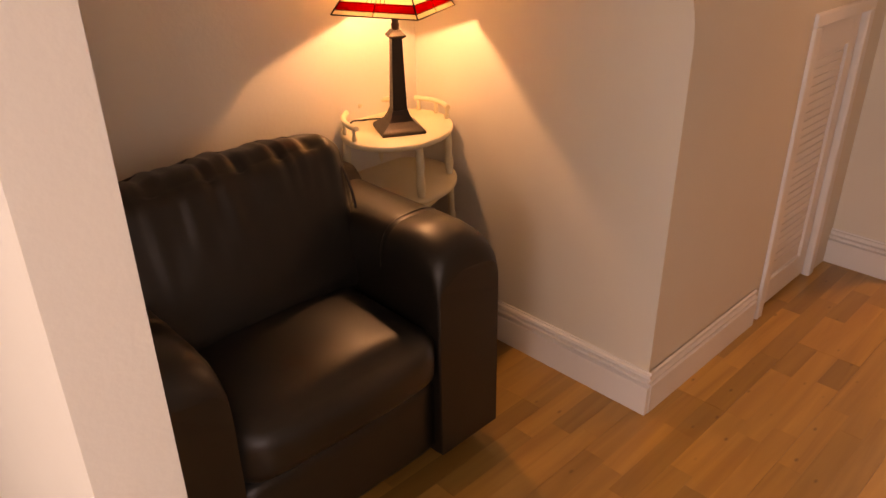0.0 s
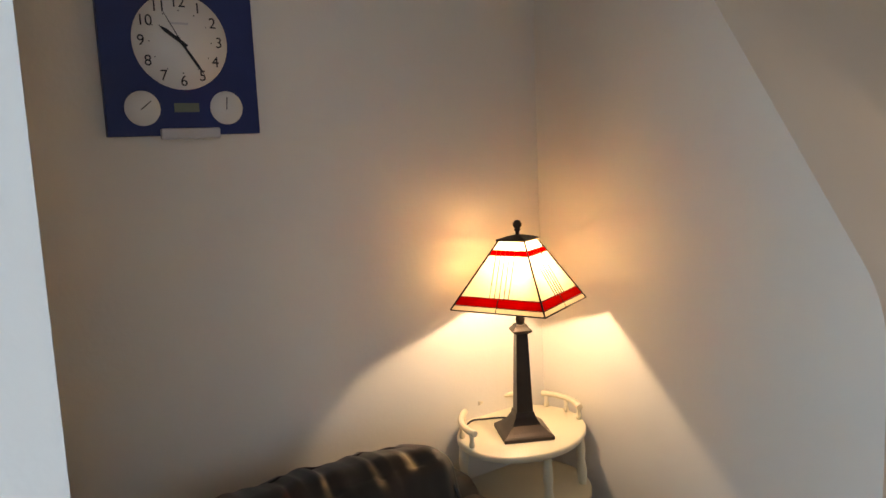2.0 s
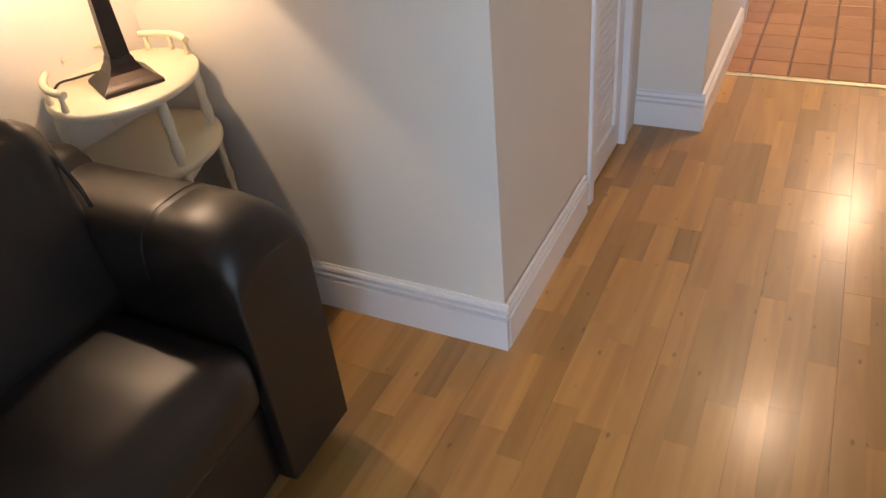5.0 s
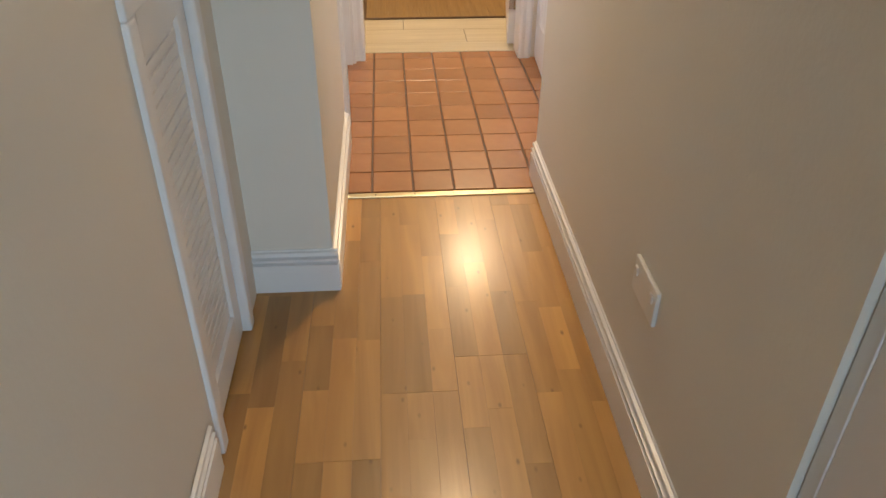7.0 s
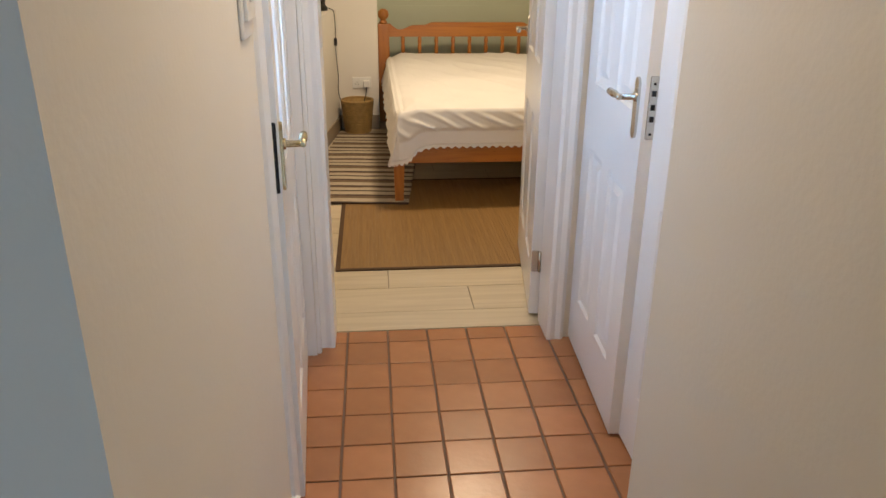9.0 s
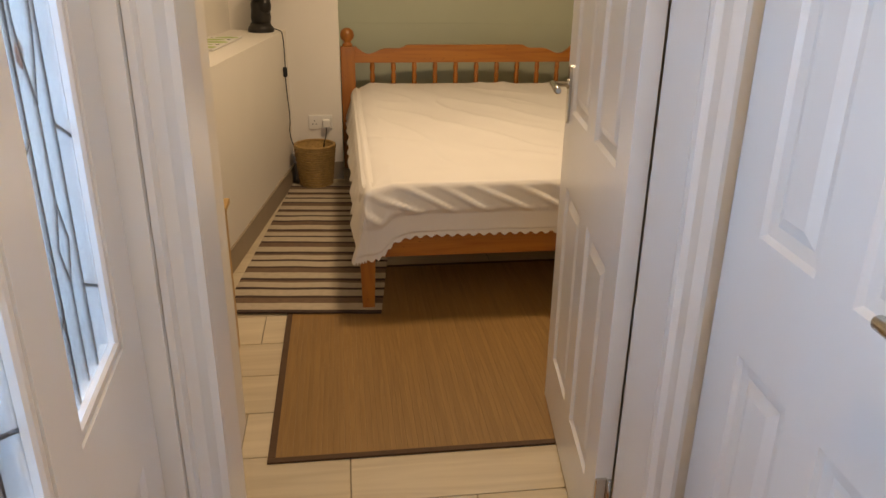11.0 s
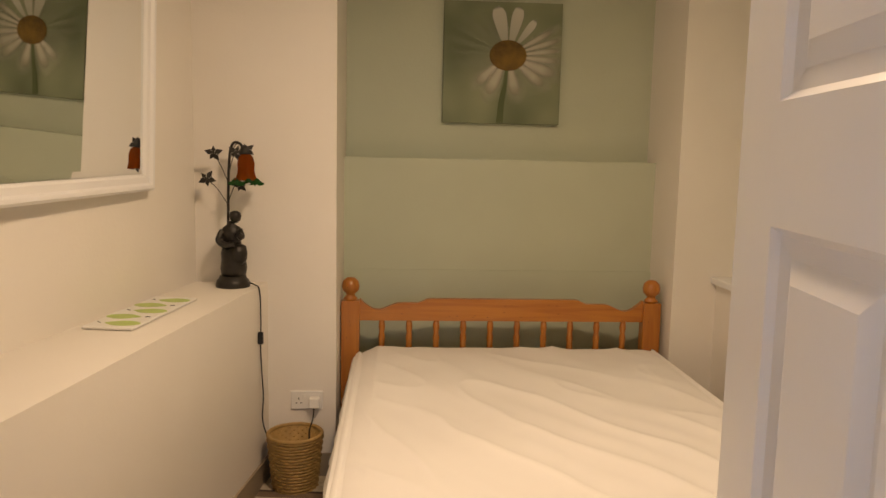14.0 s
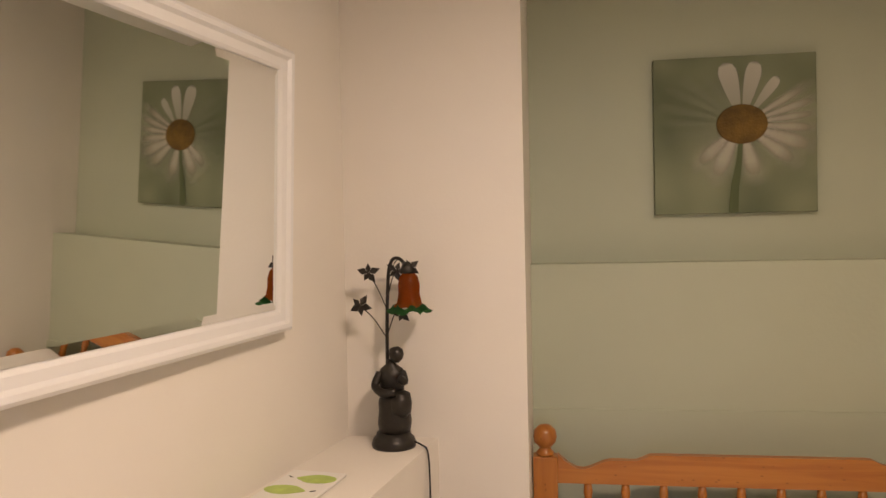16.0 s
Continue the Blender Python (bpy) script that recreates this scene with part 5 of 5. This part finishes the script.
def leaf(p, ang, size):
    bm = bmesh.new()
    for k in range(5):
        a = radians(ang + k * 72)
        d, n = Vector((math.cos(a), 0.25 * math.sin(a * 2), math.sin(a))), Vector((-math.sin(a), 0, math.cos(a)))
        ln = size * (1.0 if k % 2 == 0 else 0.8)
        c = Vector(p)
        pts = [c, c + d * ln * 0.45 + n * ln * 0.30, c + d * ln, c + d * ln * 0.45 - n * ln * 0.30]
        a_ = [bm.verts.new(q + Vector((0, 0.004 * (i == 2), 0))) for i, q in enumerate(pts)]
        b_ = [bm.verts.new(q + Vector((0, 0.002 + 0.004 * (i == 2), 0))) for i, q in enumerate(pts)]
        bm.faces.new(a_)
        bm.faces.new(b_)
        for i in range(4):
            bm.faces.new((a_[i], a_[(i + 1) % 4], b_[(i + 1) % 4], b_[i]))
    part("metal_leaf", bm, STATUE, stalk)


for p, a, s, root in (((-0.075, 0.0, 0.575), 20, 0.040, 0.50), ((-0.105, 0.0, 0.465), 60, 0.042, 0.40), ((0.022, -0.01, 0.580), 0, 0.038, 0.53), ((0.068, -0.012, 0.590), 40, 0.036, 0.60), ((0.040, -0.02, 0.440), 30, 0.034, 0.42)):
    leaf(p, a, s)
    bm = bmesh.new()
    tube(bm, curve_pts([(-0.018, 0.02, root - 0.05), ((p[0] - 0.018) / 2, 0.012, root + 0.02), p], 5), 0.002, 6)
    part("twig", bm, STATUE, stalk)
bm = bmesh.new()
rings = []
for r, z in ((0.018, 0.575), (0.030, 0.560), (0.036, 0.535), (0.034, 0.505), (0.038, 0.475), (0.046, 0.462)):
    rings.append((r, z))
seg = 30
vr = []
for i, (r, z) in enumerate(rings):
    k = i / 5
    vr.append([bm.verts.new((0.062 + (r + 0.010 * k ** 4 * math.cos(6 * 2 * math.pi * j / seg)) * math.cos(2 * math.pi * j / seg), -0.004 + (r + 0.010 * k ** 4 * math.cos(6 * 2 * math.pi * j / seg)) * math.sin(2 * math.pi * j / seg), z)) for j in range(seg)])
for a, b in zip(vr, vr[1:]):
    for j in range(seg):
        bm.faces.new((a[j], a[(j + 1) % seg], b[(j + 1) % seg], b[j])).smooth = True
fs = part("flower_shade", bm, AMBER, st, "amber glass flower shade")
bm = bmesh.new()
vr = []
for r, z, w in ((0.044, 0.464, 0.010), (0.052, 0.452, 0.012), (0.064, 0.446, 0.014)):
    vr.append([bm.verts.new((0.062 + (r + w * math.cos(12 * math.pi * j / 36)) * math.cos(2 * math.pi * j / 36), -0.004 + (r + w * math.cos(12 * math.pi * j / 36)) * math.sin(2 * math.pi * j / 36), z + 0.008 * math.cos(12 * math.pi * j / 36 + 1))) for j in range(36)])
for a, b in zip(vr, vr[1:]):
    for j in range(36):
        bm.faces.new((a[j], a[(j + 1) % 36], b[(j + 1) % 36], b[j])).smooth = True
part("frilled_rim", bm, GREENGLASS, fs, "green frilled glass rim")
bm = bmesh.new()
lathe(bm, [(0.010, 0.53), (0.022, 0.49), (0.026, 0.462), (0.016, 0.445), (0.001, 0.440)], (0.062, -0.004, 0), 14)
part("bulb", bm, PLASTIC, st)
bm = bmesh.new()
lathe(bm, [(0.026, 0.572), (0.028, 0.578), (0.018, 0.600), (0.008, 0.61)], (0.058, -0.003, 0), 14)
part("shade_cap", bm, STATUE, fs)
bm = bmesh.new()
tube(bm, curve_pts([(0.060, 0.0, 0.020), (0.095, -0.02, 0.012), (0.118, -0.030, -0.010), (0.124, -0.034, -0.12), (0.122, -0.03, -0.30), (0.132, -0.035, -0.48), (0.128, -0.03, -0.60), (0.160, -0.02, -0.72), (0.175, 0.0, -0.86)], 8), 0.0032)
fx = part("flex", bm, CABLE, st)
bm = bmesh.new()
box(bm, 0.110, 0.134, -0.040, -0.024, -0.25, -0.195, 0.005, 2)
part("inline_switch", bm, CABLE, fx)

# ceiling lamps
for nm, x, y, z in (("ceiling_light", 0.46, 3.30, HB), ("downlight", 0.07, 0.36, H)):
    cl = thing(nm, "round white ceiling light fitting", "ceiling light", pose(x, y, z))
    bm = bmesh.new()
    lathe(bm, [(0.05, 0.0), (0.05, -0.02), (0.008, -0.022), (0.008, -0.12)] if nm == "ceiling_light" else [(0.06, 0.0), (0.06, -0.008), (0.048, -0.010)], seg=24)
    part("rose", bm, PLASTIC, cl)

# ---- floor pieces ----
unit = bmesh.new()
box(unit, 0, 1, 0, 1, 0, 1)
unit_me = bpy.data.meshes.new("strip")
unit.to_mesh(unit_me)
unit.free()
unit_me.materials.append(OAK)
rng = random.Random(4)
floor_ob = bpy.data.objects["floor"]
BW = 0.195                  # a board, three strips wide
SW = BW / 3
count, rest = 0, []
for board in range(-7, 4):
    bx = -0.257 + board * BW
    joints = [-3.335 - 1.3 * rng.random()]
    while joints[-1] < 0:
        joints.append(joints[-1] + 1.28)
    for j0, j1 in zip(joints, joints[1:]):
        for lane in range(3):
            x0, x1 = max(bx + lane * SW, -1.56), min(bx + (lane + 1) * SW, 0.45)
            y = j0
            while y < j1 - 0.01:
                ln = rng.uniform(0.22, 0.50)
                ln = j1 - y if j1 - y - ln < 0.14 else ln
                a, b = max(y, -3.335), min(y + ln, -0.014)
                ga, gb = (0.0005 if y == j0 else 0.0001), (0.0005 if y + ln > j1 - 0.001 else 0.0001)
                gl, gr = (0.00035 if lane == 0 else 0.0001), (0.00035 if lane == 2 else 0.0001)
                y += ln
                if b - a < 0.02 or x1 - x0 < 0.01:
                    continue
                if x1 < -0.64 and a > -1.84 or x1 < -0.95 and b < -2.3 or count >= 300:
                    rest.append((x0, x1, a, b))
                    continue
                o = bpy.data.objects.new("strip", unit_me)
                scene.collection.objects.link(o)
                o.parent = floor_ob
                o.matrix_local = Matrix.Translation((x0 + gl, a + ga, -0.012)) @ Matrix.Diagonal((x1 - x0 - gl - gr, b - a - ga - gb, 0.012 + rng.uniform(-0.0001, 0.0001), 1))
                count += 1
bm = bmesh.new()
for x0, x1, a, b in rest:
    box(bm, x0 + 0.0004, x1 - 0.0004, a + 0.0004, b - 0.0004, -0.012, 0.0)
part("strips_under_furniture", bm, OAK, floor_ob)["kind"] = "stuff"

tile = bmesh.new()
box(tile, 0, 0.1435, 0, 0.1435, -0.006, 0.0, 0.0022, 1)
tile_me = bpy.data.meshes.new("tile")
tile.to_mesh(tile_me)
tile.free()
tile_me.materials.append(QUARRY)
for i in range(-3, 5):
    for j in range(-1, 9):
        x, y = 0.015 + i * 0.1505, 0.186 + j * 0.1545
        if x + 0.15 < -0.40 or x > 0.60:
            continue
        ln = min(0.1545, 1.513 - y)
        o = bpy.data.objects.new("tile", tile_me)
        scene.collection.objects.link(o)
        o.parent = floor_tile
        o.matrix_local = pose(x + 0.003, y + 0.003, rng.uniform(-0.0006, 0.0006), rng.uniform(-0.15, 0.15), rng.uniform(-0.15, 0.15), rng.uniform(-0.3, 0.3)) @ Matrix.Diagonal((1, (ln - 0.0045) / 0.1435, 1, 1))
plank = bmesh.new()
box(plank, 0, 0.996, 0, 0.223, -0.005, 0.0, 0.0012, 1)
plank_me = bpy.data.meshes.new("plank_tile")
plank.to_mesh(plank_me)
plank.free()
plank_me.materials.append(BEIGE_TILE)
for j in range(-1, 18):
    y = 1.668 + 0.227 * j
    off = (0.22, -0.121, 0.56)[j % 3]
    for i in range(-2, 3):
        x = off + i * 1.0
        x0, x1 = max(x, -1.35), min(x + 1.0, 1.88)
        if x1 - x0 < 0.05:
            continue
        o = bpy.data.objects.new("plank_tile", plank_me)
        scene.collection.objects.link(o)
        o.parent = floor_bed
        sy = 1.0
        if j == -1:
            sy = (1.668 - 1.516) / 0.227
            y = 1.516
        o.matrix_local = Matrix.Translation((x0 + 0.002, y + 0.002, 0)) @ Matrix.Diagonal((x1 - x0, sy, 1, 1))
